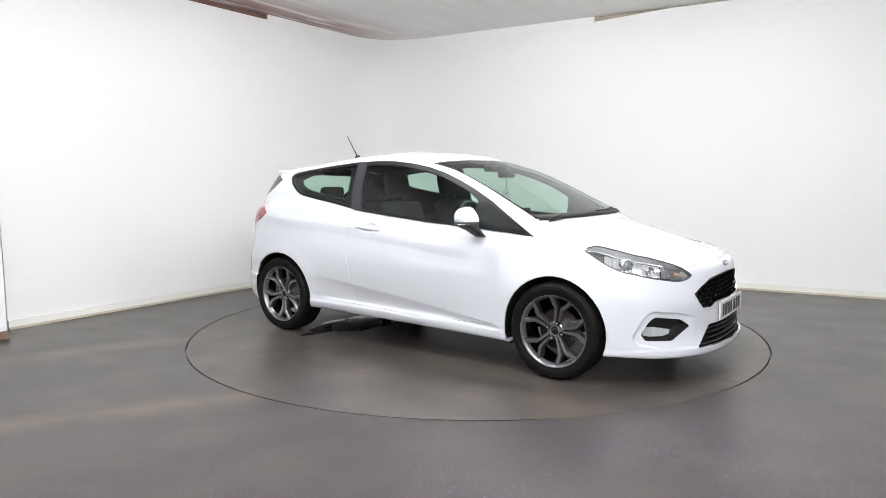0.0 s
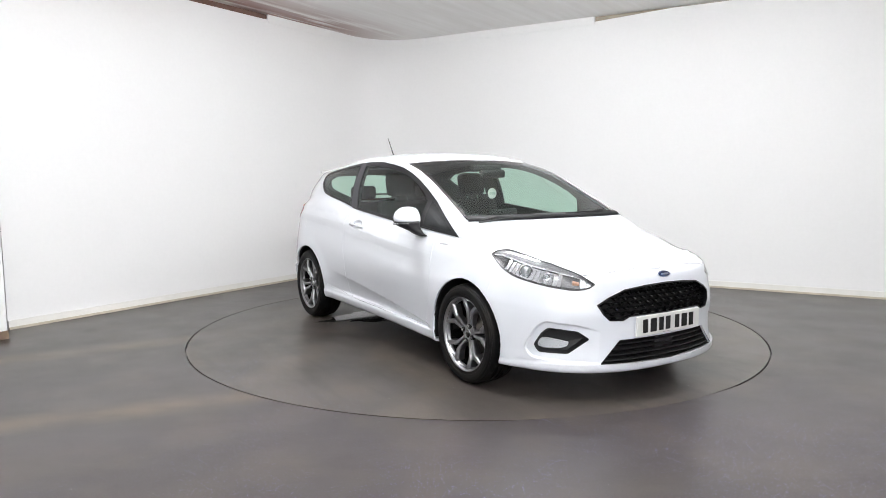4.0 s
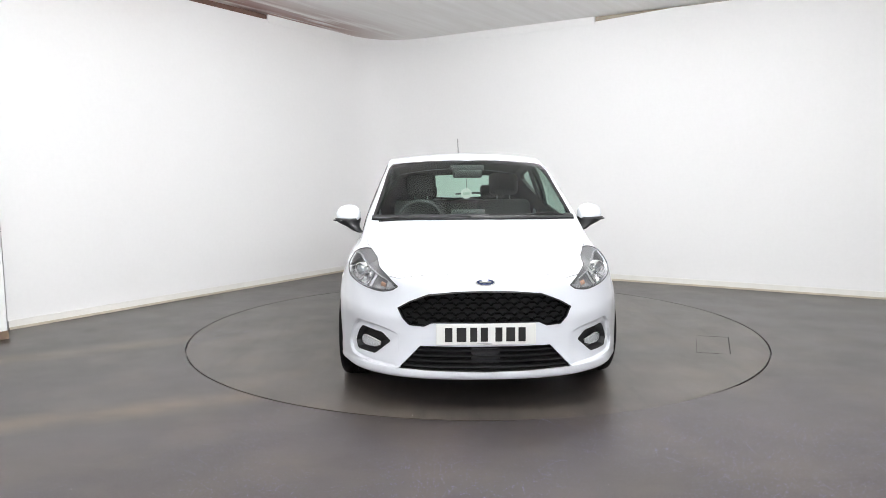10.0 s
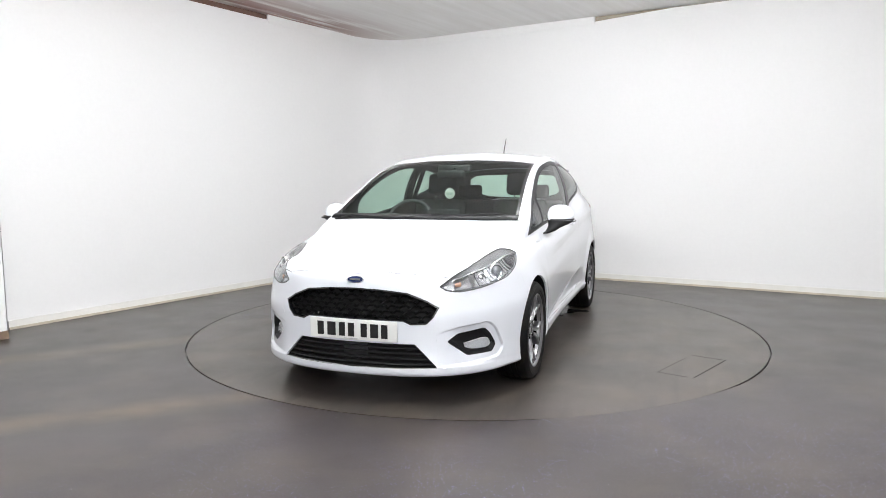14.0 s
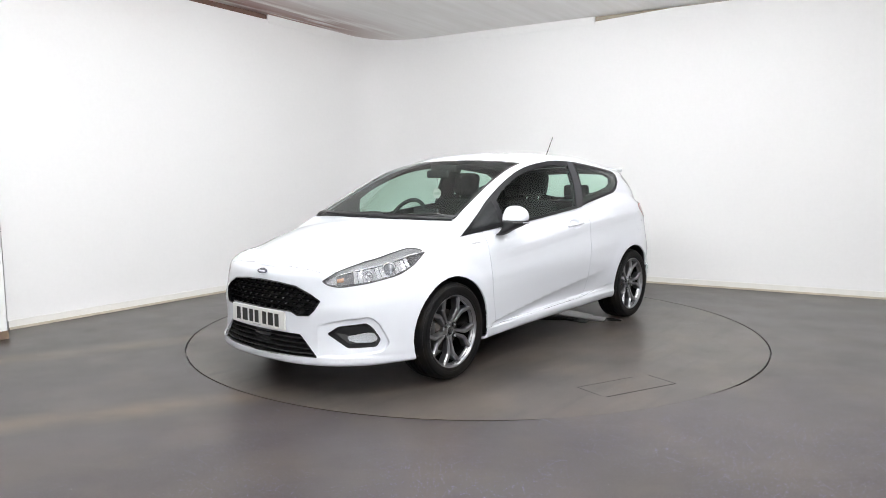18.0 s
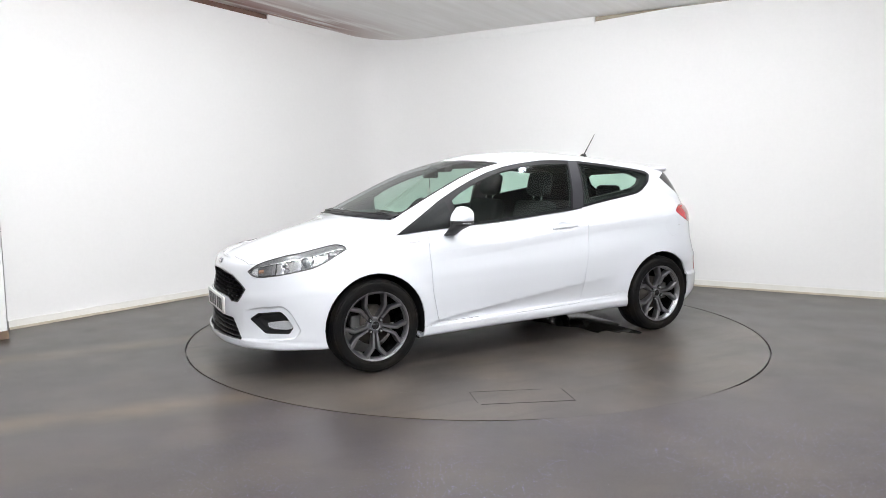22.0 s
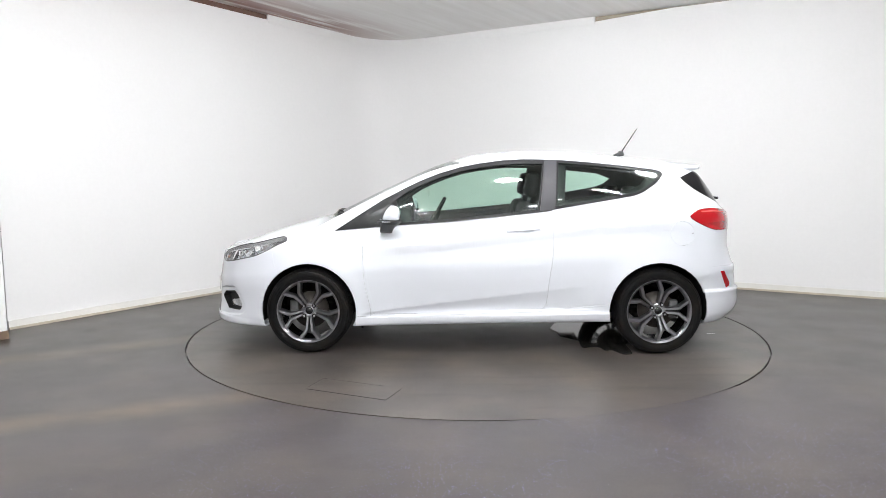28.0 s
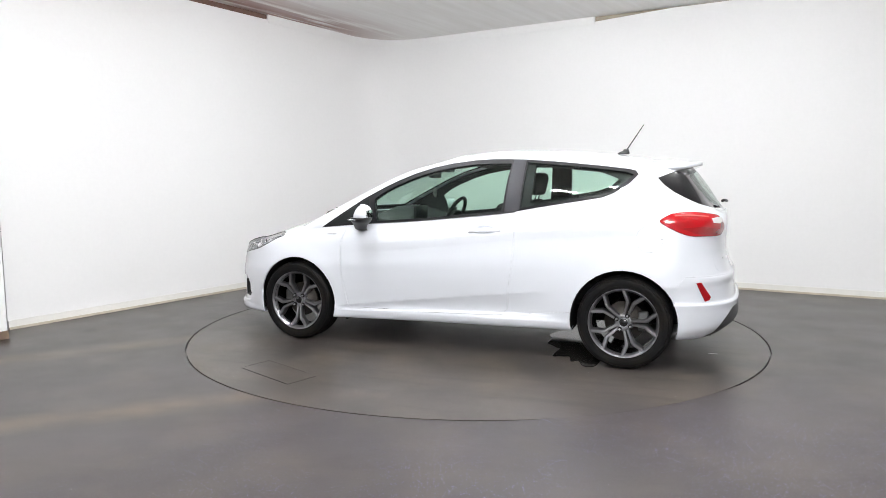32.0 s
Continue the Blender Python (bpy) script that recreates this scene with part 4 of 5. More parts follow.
def wheel(x, sd, phase):
    """Wheel centre at y=0; the outer face looks to sd."""
    bm = lathe(bmesh.new(), [(0.205, -0.095 * sd), (0.207, 0.03 * sd), (0.205, 0.066 * sd), (0.209, 0.084 * sd)], 72)
    bmesh.ops.recalc_face_normals(bm, faces=bm.faces)
    w = part("wheel", bm, BARREL, car, "dark grey alloy wheel with forked spokes", m=pose(x, 0.735 * sd, 0.302))
    bm = lathe(bmesh.new(), [(0.203, 0.060 * sd), (0.206, 0.080 * sd), (0.214, 0.085 * sd), (0.217, 0.095 * sd), (0.223, 0.100 * sd), (0.228, 0.097 * sd), (0.223, 0.088 * sd)], 72)
    bmesh.ops.recalc_face_normals(bm, faces=bm.faces)
    part("rim_edge", bm, ALLOY, w)
    prof = [(0.214, -0.088), (0.226, -0.100), (0.262, -0.108), (0.286, -0.100), (0.297, -0.086), (0.302, -0.060), (0.303, -0.040)]
    prof += [(0.296, -0.039), (0.296, -0.031), (0.303, -0.030), (0.303, -0.004), (0.296, -0.003), (0.296, 0.003), (0.303, 0.004), (0.303, 0.030), (0.296, 0.031), (0.296, 0.039), (0.303, 0.040), (0.302, 0.060), (0.297, 0.086), (0.289, 0.099), (0.286, 0.098), (0.278, 0.106), (0.262, 0.108), (0.245, 0.106), (0.243, 0.104), (0.228, 0.102), (0.222, 0.096)]
    bm = lathe(bmesh.new(), [(r, y * sd) for r, y in prof], 80)
    bmesh.ops.recalc_face_normals(bm, faces=bm.faces)
    part("tyre", bm, RUBBER, w, "black low-profile tyre", smooth=False)
    for k in range(36):                              # shoulder tread cuts
        a = 2 * math.pi * k / 36
        bm = bmesh.new()
        box(bm, (0.2985, -0.011, -0.004), (0.3036, 0.011, 0.004))
        bm.transform(pose(0, 0, 0, 0, -math.degrees(a), 0) @ pose(0, 0.052 * sd, 0, 0, 0, 0))
        part("tread_block", bm, RUBBER, w, smooth=False)
    for k in range(5):
        a = radians(-90 + 72 * k + phase)
        ca, sa = math.cos(a), math.sin(a)
        for s2 in (-1, 1):
            line = ((0.040, 0.0125), (0.076, 0.0130), (0.138, 0.0195), (0.151, 0.0245), (0.161, 0.0350), (0.212, 0.0750))
            pts = [(r * ca - s2 * o * sa, r * sa + s2 * o * ca) for r, o in line]
            bm = beam(bmesh.new(), pts, (0.0105, 0.0110, 0.0130, 0.0145, 0.0145, 0.0140), 0.030, (0.062, 0.068, 0.080, 0.082, 0.083, 0.088), sd)
            part("spoke", bm, ALLOY, w, smooth=False)
    bm = lathe(bmesh.new(), [(0.0, 0.030 * sd), (0.054, 0.030 * sd), (0.058, 0.052 * sd), (0.054, 0.062 * sd), (0.036, 0.065 * sd), (0.030, 0.060 * sd), (0.0, 0.060 * sd)], 40)
    bmesh.ops.recalc_face_normals(bm, faces=bm.faces)
    part("hub", bm, ALLOY, w)
    bm = lathe(bmesh.new(), [(0.0, 0.071 * sd), (0.022, 0.070 * sd), (0.027, 0.066 * sd), (0.027, 0.058 * sd)], 32)
    bmesh.ops.recalc_face_normals(bm, faces=bm.faces)
    part("centre_cap", bm, GLOSS_BLACK, w, "gloss black centre cap")
    bm = lathe(bmesh.new(), [(0.026, 0.064 * sd), (0.028, 0.072 * sd), (0.031, 0.070 * sd), (0.031, 0.060 * sd)], 32)
    bmesh.ops.recalc_face_normals(bm, faces=bm.faces)
    part("cap_ring", bm, SATIN, w)
    for k in range(4):
        a = radians(45 + 90 * k + phase)
        cx, cz = 0.050 * math.cos(a), 0.050 * math.sin(a)
        bm = bmesh.new()
        bmesh.ops.create_cone(bm, cap_ends=True, segments=20, radius1=0.0155, radius2=0.0145, depth=0.012, matrix=pose(cx, 0.0655 * sd, cz, -90 * sd))
        seat_ = part("nut_pocket", bm, GLOSS_BLACK, w, "dark wheel nut pocket", smooth=False)
        bm = bmesh.new()
        bmesh.ops.create_cone(bm, cap_ends=True, segments=6, radius1=0.0092, radius2=0.0078, depth=0.020, matrix=pose(cx, 0.069 * sd, cz, -90 * sd))
        part("wheel_nut", bm, LAMP_SILVER, seat_, "bright wheel nut", smooth=False)
    bm = lathe(bmesh.new(), [(0.05, -0.01 * sd), (0.130, -0.01 * sd), (0.130, 0.012 * sd), (0.07, 0.012 * sd), (0.065, 0.03 * sd), (0.0, 0.03 * sd)], 48)
    bmesh.ops.recalc_face_normals(bm, faces=bm.faces)
    part("brake_disc", bm, DISC, w, "worn steel brake disc")
    bm = bmesh.new()
    box(bm, (0.085 if x > 0 else -0.150, -0.03, -0.06), (0.150 if x > 0 else -0.085, 0.026, 0.07), 0.012)
    part("brake_caliper", bm, plain("caliper_grey", (0.10, 0.10, 0.10), 0.5, 0.4), w)
    return w


for x in (1.237, -1.232):
    for sd in (1, -1):
        wheel(x, sd, {(1, 1): 0, (1, -1): 24, (-1, 1): -18, (-1, -1): 0}[(1 if x > 0 else -1, sd)])
        bm = bmesh.new()                              # arch liner
        n = 28
        a0, rows = radians(-14), []
        for i in range(n + 1):
            a = a0 + (math.pi - 2 * a0) * i / n
            edge_y = min(0.832, on_skin(x + 0.345 * math.cos(a), max(0.23, 0.304 + 0.345 * math.sin(a)), SIDE).y - 0.006)
            rows.append([bm.verts.new((x + r * math.cos(a), sd * y, 0.304 + r * math.sin(a))) for r, y in ((0.341, edge_y), (0.352, edge_y - 0.03), (0.352, 0.50), (0.12, 0.50))])
        for a, b in zip(rows, rows[1:]):
            for k in range(3):
                bm.faces.new((a[k], a[k + 1], b[k + 1], b[k]))
        bmesh.ops.solidify(bm, geom=bm.faces[:], thickness=0.004)
        part("wheel_arch_liner", bm, UNDER, car, "black plastic arch liner")

# ---- underside ----
bm = bmesh.new()
box(bm, (-0.86, -0.70, 0.215), (0.86, 0.70, 0.30), 0.02)
box(bm, (-1.72, -0.50, 0.24), (1.86, 0.50, 0.32), 0.02)
box(bm, (1.55, -0.55, 0.22), (1.76, 0.55, 0.58), 0.02)
box(bm, (0.95, -0.48, 0.26), (1.84, 0.48, 0.62), 0.02)
box(bm, (-1.70, -0.55, 0.26), (-1.50, 0.55, 0.58), 0.02)
part("underbody", bm, UNDER, car, "black underbody")
bm = tube(bmesh.new(), [(-1.15, -0.55, 0.23), (-1.15, 0.55, 0.23)], 0.035)
part("rear_axle_beam", bm, UNDER, car)
bm = tube(bmesh.new(), [(-0.2, 0.1, 0.20), (-1.3, 0.15, 0.21), (-1.6, 0.45, 0.22), (-1.76, 0.47, 0.21)], 0.026, 12)
part("exhaust_pipe", bm, SATIN, car)
bm = bmesh.new()
rounded(bm, (-1.62, 0.1, 0.17), (-1.38, 0.62, 0.26), 0.04)
part("exhaust_silencer", bm, SATIN, car)
for sd in (1, -1):
    bm = bmesh.new()
    box(bm, (0.865, 0.60 * sd - 0.12, 0.155), (0.880, 0.60 * sd + 0.10, 0.24), 0.004)
    part("air_deflector", bm, BLACK, car)
# ---- nose ----


def nose_x(y, z, lift=0.0):
    p = on_skin(min(abs(y), 0.80), z, FRONTAL)
    return p.x + lift


def recess(name, half, depth, material, parent, label=""):
    """A pocket behind an opening in the nose, with its walls."""
    ring = half + [(-y, z) for y, z in half[1:-1]][::-1]
    bm = bmesh.new()
    fr = [bm.verts.new((nose_x(y, z, -0.002), y, z)) for y, z in ring]
    bk = [bm.verts.new((nose_x(y, z) - depth, y * 0.99, z)) for y, z in ring]
    n = len(ring)
    for i in range(n):
        bm.faces.new((fr[i], fr[(i + 1) % n], bk[(i + 1) % n], bk[i]))
    bm.faces.new(bk)
    bmesh.ops.triangulate(bm, faces=[f for f in bm.faces if len(f.verts) > 4])
    bmesh.ops.recalc_face_normals(bm, faces=bm.faces)
    return part(name, bm, material, parent, label, smooth=False)


grille = recess("grille", GRILLE_HALF, 0.055, UNDER, car, "black honeycomb radiator grille")
bm = bmesh.new()                                       # honeycomb
cw, rh = 0.062, 0.0265


def cell_ok(y, z):
    return inside(shrunk(GRILLE, 0.006), y, z)


for r in range(9):
    for c in range(-9, 10):
        zc = 0.462 + r * rh
        yc = c * cw + (cw / 2 if r % 2 else 0)
        hexa = [(yc - 0.5 * cw, zc), (yc - 0.26 * cw, zc + 0.5 * rh), (yc + 0.26 * cw, zc + 0.5 * rh), (yc + 0.5 * cw, zc)]
        for (y0, z0), (y1, z1) in zip(hexa, hexa[1:]):
            if cell_ok(y0, z0) and cell_ok(y1, z1):
                d = Vector((y1 - y0, z1 - z0)).normalized()
                nn = Vector((-d.y, d.x)) * 0.0046
                vs = []
                for (y, z) in ((y0, z0), (y1, z1)):
                    for s2, back in ((-1, 0.034), (-0.55, 0.0165), (0.55, 0.011), (1, 0.034)):
                        vs.append(bm.verts.new((nose_x(y, z) - back, y + nn.x * s2, z + nn.y * s2)))
                for k in range(3):
                    bm.faces.new((vs[k], vs[k + 1], vs[k + 5], vs[k + 4]))
bmesh.ops.recalc_face_normals(bm, faces=bm.faces)
part("grille_mesh", bm, GLOSS_BLACK, grille, "gloss black honeycomb bars", smooth=False)


def rim_strip(name, poly, view, width, lift, material, parent, side=1, label=""):
    """A raised edging along a polygon."""
    inner = shrunk(poly, width)
    bm = bmesh.new()
    n = len(poly)
    rows = []
    for i in range(n):
        q = []
        for (a, b), h in ((poly[i], 0.0), (poly[i], lift), (inner[i], lift), (inner[i], -0.02)):
            p = on_skin(abs(a) if view is FRONTAL else a, b, view, h)
            y = -p.y if (view is FRONTAL and a < 0) else p.y
            q.append(bm.verts.new((p.x, y * side, p.z)))
        rows.append(q)
    for i in range(n):
        a, b = rows[i], rows[(i + 1) % n]
        for k in range(3):
            bm.faces.new((a[k], a[k + 1], b[k + 1], b[k]))
    bmesh.ops.recalc_face_normals(bm, faces=bm.faces)
    return part(name, bm, material, parent, label, smooth=False)


rim_strip("grille_frame", GRILLE, FRONTAL, 0.008, 0.002, GLOSS_BLACK, grille)
intake = recess("lower_intake", INTAKE_HALF, 0.05, UNDER, car, "black lower air intake with slats")
for k in range(4):
    z = 0.250 + 0.028 * k
    hw = 0.455 - (z - 0.232) / 0.125 * 0.118
    bm = bmesh.new()
    rows = []
    for i in range(17):
        y = hw * (-1 + i / 8)
        x = nose_x(y, z)
        rows.append([bm.verts.new(p) for p in ((x - 0.045, y, z - 0.006), (x - 0.010, y, z - 0.006), (x - 0.008, y, z + 0.001), (x - 0.045, y, z + 0.006))])
    for a, b in zip(rows, rows[1:]):
        for q in range(4):
            bm.faces.new((a[q], a[(q + 1) % 4], b[(q + 1) % 4], b[q]))
    bm.faces.new(rows[0][::-1])
    bm.faces.new(rows[-1])
    bmesh.ops.recalc_face_normals(bm, faces=bm.faces)
    part("slat", bm, BLACK, intake, smooth=False)
bm = bmesh.new()
box(bm, (2.02, -0.075, 0.262), (2.040, 0.075, 0.345), 0.004)
part("sensor_cover", bm, plain("sensor_grey", (0.03, 0.03, 0.033), 0.4), intake)

# number plate with plain bars for its characters
PLATE_X = 2.074
bm = bmesh.new()
box(bm, (PLATE_X - 0.012, -0.262, 0.368), (PLATE_X, 0.262, 0.480), 0.004)
plate = part("number_plate", bm, WHITE_PLATE, car, "white number plate with black bars", smooth=False)
for y0, y1 in ((-0.219, -0.172), (-0.158, -0.099), (-0.087, -0.042), (-0.032, 0.014), (0.045, 0.090), (0.102, 0.157), (0.166, 0.212)):
    bm = bmesh.new()
    box(bm, (PLATE_X - 0.002, y0 + 0.004, 0.386), (PLATE_X + 0.002, y1 - 0.004, 0.461), 0.001)
    part("plate_bar", bm, INK, plate, smooth=False)
bm = bmesh.new()
box(bm, (PLATE_X - 0.002, -0.05, 0.3735), (PLATE_X + 0.001, 0.03, 0.3765))
part("plate_maker_mark", bm, SATIN, plate, smooth=False)

# bonnet badge
oval = [(0.052 * math.cos(2 * math.pi * i / 24), 0.690 + 0.0165 * math.sin(2 * math.pi * i / 24)) for i in range(24)]
badge = stamp("badge", oval, FRONTAL, 0.006, 0.006, CHROME, car, cuts=1, label="oval chrome and blue badge")
stamp("badge_field", [(y * 0.86, 0.690 + (z - 0.690) * 0.78) for y, z in oval], FRONTAL, 0.008, 0.004, plain("badge_blue", (0.012, 0.025, 0.09), 0.15, 0, 1), badge, cuts=1)
stamp("badge_bar", [(-0.030, 0.687), (0.030, 0.687), (0.030, 0.694), (-0.030, 0.694)], FRONTAL, 0.0095, 0.002, CHROME, badge, cuts=1)
stamp("tow_eye_cover", [(-0.51 + 0.022 * math.cos(2 * math.pi * i / 20), 0.478 + 0.022 * math.sin(2 * math.pi * i / 20)) for i in range(20)], FRONTAL, 0.0012, 0.004, PAINT, car, cuts=1)

# ---- lamps ----
FOG_SILVER = plain("fog_reflector", (0.84, 0.84, 0.85), 0.3, 0.15, 0.5)
QUARTER_LIGHT = plain("dark_pane", (0.030, 0.032, 0.033), 0.22, spec=0.35)
LAMP_GREY = plain("lamp_grey", (0.17, 0.17, 0.175), 0.35, 0.2)
LAMP_DARK = plain("lamp_dark", (0.05, 0.05, 0.053), 0.3)
PROJECTOR = plain("projector_glass", (0.35, 0.37, 0.39), 0.05, 0.6, 1)


def lamp_chains():
    """Lower and upper outline of the headlamp opening, from its inner tip to its tail."""
    own = set(ZONES["headlamp"])
    near = {}
    for e in {e for f in own for e in f.edges}:
        if sum(f in own for f in e.link_faces) == 1:
            near.setdefault(e.verts[0], []).append(e.verts[1])
            near.setdefault(e.verts[1], []).append(e.verts[0])
    start = max(near, key=lambda v: flat(CORNERVIEW, v.co)[0])
    loop, last = [start], None
    while True:
        ahead = [v for v in near[loop[-1]] if v is not last and v not in loop[1:]]
        if not ahead or (ahead[0] is start and len(loop) > 2):
            break
        last = loop[-1]
        loop.append(ahead[0])
    tail = min(range(len(loop)), key=lambda i: flat(CORNERVIEW, loop[i].co)[0] - 0.5 * loop[i].co.z)
    one, two = [v.co.copy() for v in loop[:tail + 1]], [v.co.copy() for v in loop[tail:] + loop[:1]][::-1]
    chains = []
    for c in (one, two):
        at = np.concatenate([[0], np.cumsum([(b - a).length for a, b in zip(c, c[1:])])])
        P = np.array([[np.interp(q, at, [p[k] for p in c]) for k in range(3)] for q in np.linspace(0, at[-1], 81)])
        for _ in range(14):
            P[1:-1] = 0.5 * P[1:-1] + 0.25 * (P[:-2] + P[2:])
        chains.append(P)
    chains.sort(key=lambda P: P[40][2])
    return chains


LAMP_LOW, LAMP_HIGH = lamp_chains()


def lamp_at(s, t, depth=0.0):
    """Point of the headlamp's lens: s along it from the inner tip, t from its lower to its upper edge, depth inwards."""
    def pick(P, q):
        i = min(79, max(0, int(q * 80)))
        w = q * 80 - i
        return Vector(P[i] * (1 - w) + P[i + 1] * w)
    s = min(1.0, max(0.0, s))
    lo, hi = pick(LAMP_LOW, s), pick(LAMP_HIGH, s)
    m0, m1 = max(0.08, min(0.9, s)) - 0.05, max(0.08, min(0.9, s)) + 0.05
    along = pick(LAMP_LOW, m1) + pick(LAMP_HIGH, m1) - pick(LAMP_LOW, m0) - pick(LAMP_HIGH, m0)
    mid = max(0.08, min(0.92, s))
    n = along.cross(pick(LAMP_HIGH, mid) - pick(LAMP_LOW, mid)).normalized()
    if n.dot(Vector((1, 1, 0.6))) < 0:
        n = -n
    return lo.lerp(hi, t) + n * (0.055 * (hi - lo).length * 4 * t * (1 - t) - depth)


def shoulder(s):
    """Where the upper bezel of the headlamp begins."""
    return float(np.interp(s, [0, 0.15, 0.5, 0.8, 1.0], [0.82, 0.80, 0.70, 0.62, 0.55]))


def lamp_patch(name, s0, s1, t0, t1, depth, material, parent, side, ns, nt, label="", smooth=True):
    """A piece of the headlamp over a field of (s, t), sunk by depth(s, t)."""
    bm = bmesh.new()
    rows = []
    for i in range(ns + 1):
        s = s0 + (s1 - s0) * i / ns
        a, b = (t0(s) if callable(t0) else t0), (t1(s) if callable(t1) else t1)
        row = []
        for j in range(nt + 1):
            t = j / nt
            p = lamp_at(s, a + (b - a) * t, depth(s, t))
            row.append(bm.verts.new((p.x, p.y * side, p.z)))
        rows.append(row)
    for a, b in zip(rows, rows[1:]):
        for k in range(nt):
            bm.faces.new((a[k], b[k], b[k + 1], a[k + 1]))
    bmesh.ops.remove_doubles(bm, verts=bm.verts, dist=1e-6)
    bmesh.ops.recalc_face_normals(bm, faces=bm.faces)
    return part(name, bm, material, parent, label, smooth)


AMBER = plain("amber_bulb", (0.42, 0.25, 0.17), 0.2, 0, 0.5)
for sd in (1, -1):
    lamp = lamp_patch("headlamp", 0, 1, 0, 1, lambda s, t: 0.036 * min(1, 7 * t, 7 * (1 - t), 9 * s, 9 * (1 - s)) + 0.001, LAMP_DARK, car, sd, 40, 14, "clear halogen headlamp with chrome reflectors")
    lamp_patch("lens", 0.0, 1.0, 0.0, 1.0, lambda s, t: -0.0005, CLEAR, lamp, sd, 48, 14, "clear plastic lens").visible_shadow = False
    bm = bmesh.new()
    rim = [lamp_at(i / 60, 0.0) for i in range(61)] + [lamp_at(1 - i / 60, 1.0) for i in range(1, 60)]
    tube(bm, [(p.x, p.y * sd, p.z) for p in rim + rim[:1]], 0.0034, 6)
    part("lens_edge", bm, LAMP_DARK, lamp, "dark lens border")
    lamp_patch("upper_bezel", 0.05, 0.985, shoulder, 0.99, lambda s, t: 0.003 + 0.006 * (1 - t), LAMP_GREY, lamp, sd, 40, 5, "satin grey upper bezel")
    lamp_patch("light_guide", 0.04, 0.95, lambda s: shoulder(s) - 0.075, lambda s: shoulder(s) - 0.004, lambda s, t: 0.008 - 0.003 * math.sin(math.pi * t), LAMP_SILVER, lamp, sd, 40, 4, "pale daytime light strip")
    lamp_patch("lower_strip", 0.015, 0.80, 0.03, lambda s: 0.095 + 1.4 * max(0, 0.14 - s), lambda s, t: 0.006 + 0.010 * t, LAMP_SILVER, lamp, sd, 36, 4, "chrome strip under the reflector")
    lamp_patch("tip_reflector", 0.02, 0.125, 0.12, lambda s: shoulder(s) - 0.08, lambda s, t: 0.009 + 0.004 * math.sin(math.pi * t), LAMP_SILVER, lamp, sd, 8, 6, "bright inner end of the lamp")
    lamp_patch("indicator_bowl", 0.125, 0.275, 0.13, lambda s: shoulder(s) - 0.09, lambda s, t: 0.012 + 0.014 * math.sin(math.pi * t) * math.sin(math.pi * min(1, max(0, (s - 0.125) / 0.15))), LAMP_GREY, lamp, sd, 14, 8)
    lamp_patch("indicator", 0.135, 0.190, 0.30, 0.54, lambda s, t: 0.012 - 0.004 * math.sin(math.pi * t), AMBER, lamp, sd, 8, 6, "amber indicator bulb cover")
    lamp_patch("divider", 0.275, 0.305, 0.10, lambda s: shoulder(s) - 0.08, lambda s, t: 0.008 + 0.002 * math.sin(math.pi * t), CHROME, lamp, sd, 3, 8, "chrome divider")
    rr = random.Random(5)
    for k in range(12):                                 # upright reflector flutes
        a0, a1 = 0.31 + 0.47 * k / 12, 0.31 + 0.47 * (k + 0.95) / 12
        tip, base_d, bow = rr.uniform(-0.003, 0.003), rr.uniform(0.011, 0.015), rr.uniform(0.004, 0.010)
        lamp_patch("reflector_flute", a0, a1, 0.105, lambda s: shoulder(s) - 0.09, lambda s, t: base_d + bow * math.sin(math.pi * t) + tip * (2 * (s - a0) / (a1 - a0) - 1), LAMP_SILVER if k % 3 else CHROME, lamp, sd, 2, 7)
    lamp_patch("end_fill", 0.79, 0.965, 0.07, lambda s: shoulder(s) - 0.085, lambda s, t: 0.009 + 0.006 * math.sin(math.pi * t), LAMP_DARK, lamp, sd, 10, 6, "dark grey outer end of the lamp")
    c = lamp_at(0.585, 0.36, 0.008)
    m = Matrix.Translation((c.x, c.y * sd, c.z)) @ pose(0, 0, 0, 0, 0, -90 + 35 * sd)
    bm = lathe(bmesh.new(), [(0.029, 0.004), (0.035, 0.010), (0.039, 0.004), (0.039, -0.03)], 32)
    bmesh.ops.recalc_face_normals(bm, faces=bm.faces)
    part("projector_ring", bm, CHROME, lamp, m=m)
    bm = lathe(bmesh.new(), [(0.0, 0.016), (0.012, 0.0145), (0.022, 0.010), (0.031, 0.0)], 32)
    bmesh.ops.recalc_face_normals(bm, faces=bm.faces)
    part("projector_lens", bm, PROJECTOR, lamp, m=m)
    c = lamp_at(0.40, 0.38, 0.014)
    m = Matrix.Translation((c.x, c.y * sd, c.z)) @ pose(0, 0, 0, 0, 0, -90 + 35 * sd)
    bm = lathe(bmesh.new(), [(0.0, -0.004), (0.010, -0.004), (0.012, -0.012), (0.022, 0.004), (0.026, 0.008), (0.028, 0.0)], 28)
    bmesh.ops.recalc_face_normals(bm, faces=bm.faces)
    part("main_beam_bowl", bm, CHROME, lamp, m=m)
    # fog lamp pocket
    bm = bmesh.new()
    n = len(FOG_BLACK)
    rows = []
    deep = shrunk(FOG_BLACK, 0.016)
    for i in range(n):
        p, q = on_skin(*FOG_BLACK[i], CORNERVIEW, -0.003), on_skin(*deep[i], CORNERVIEW, -0.045)
        rows.append([bm.verts.new((p.x, p.y * sd, p.z)), bm.verts.new((q.x, q.y * sd, q.z))])
    for i in range(n):
        a, b = rows[i], rows[(i + 1) % n]
        bm.faces.new((a[0], b[0], b[1], a[1]))
    bm.faces.new([r[1] for r in rows])
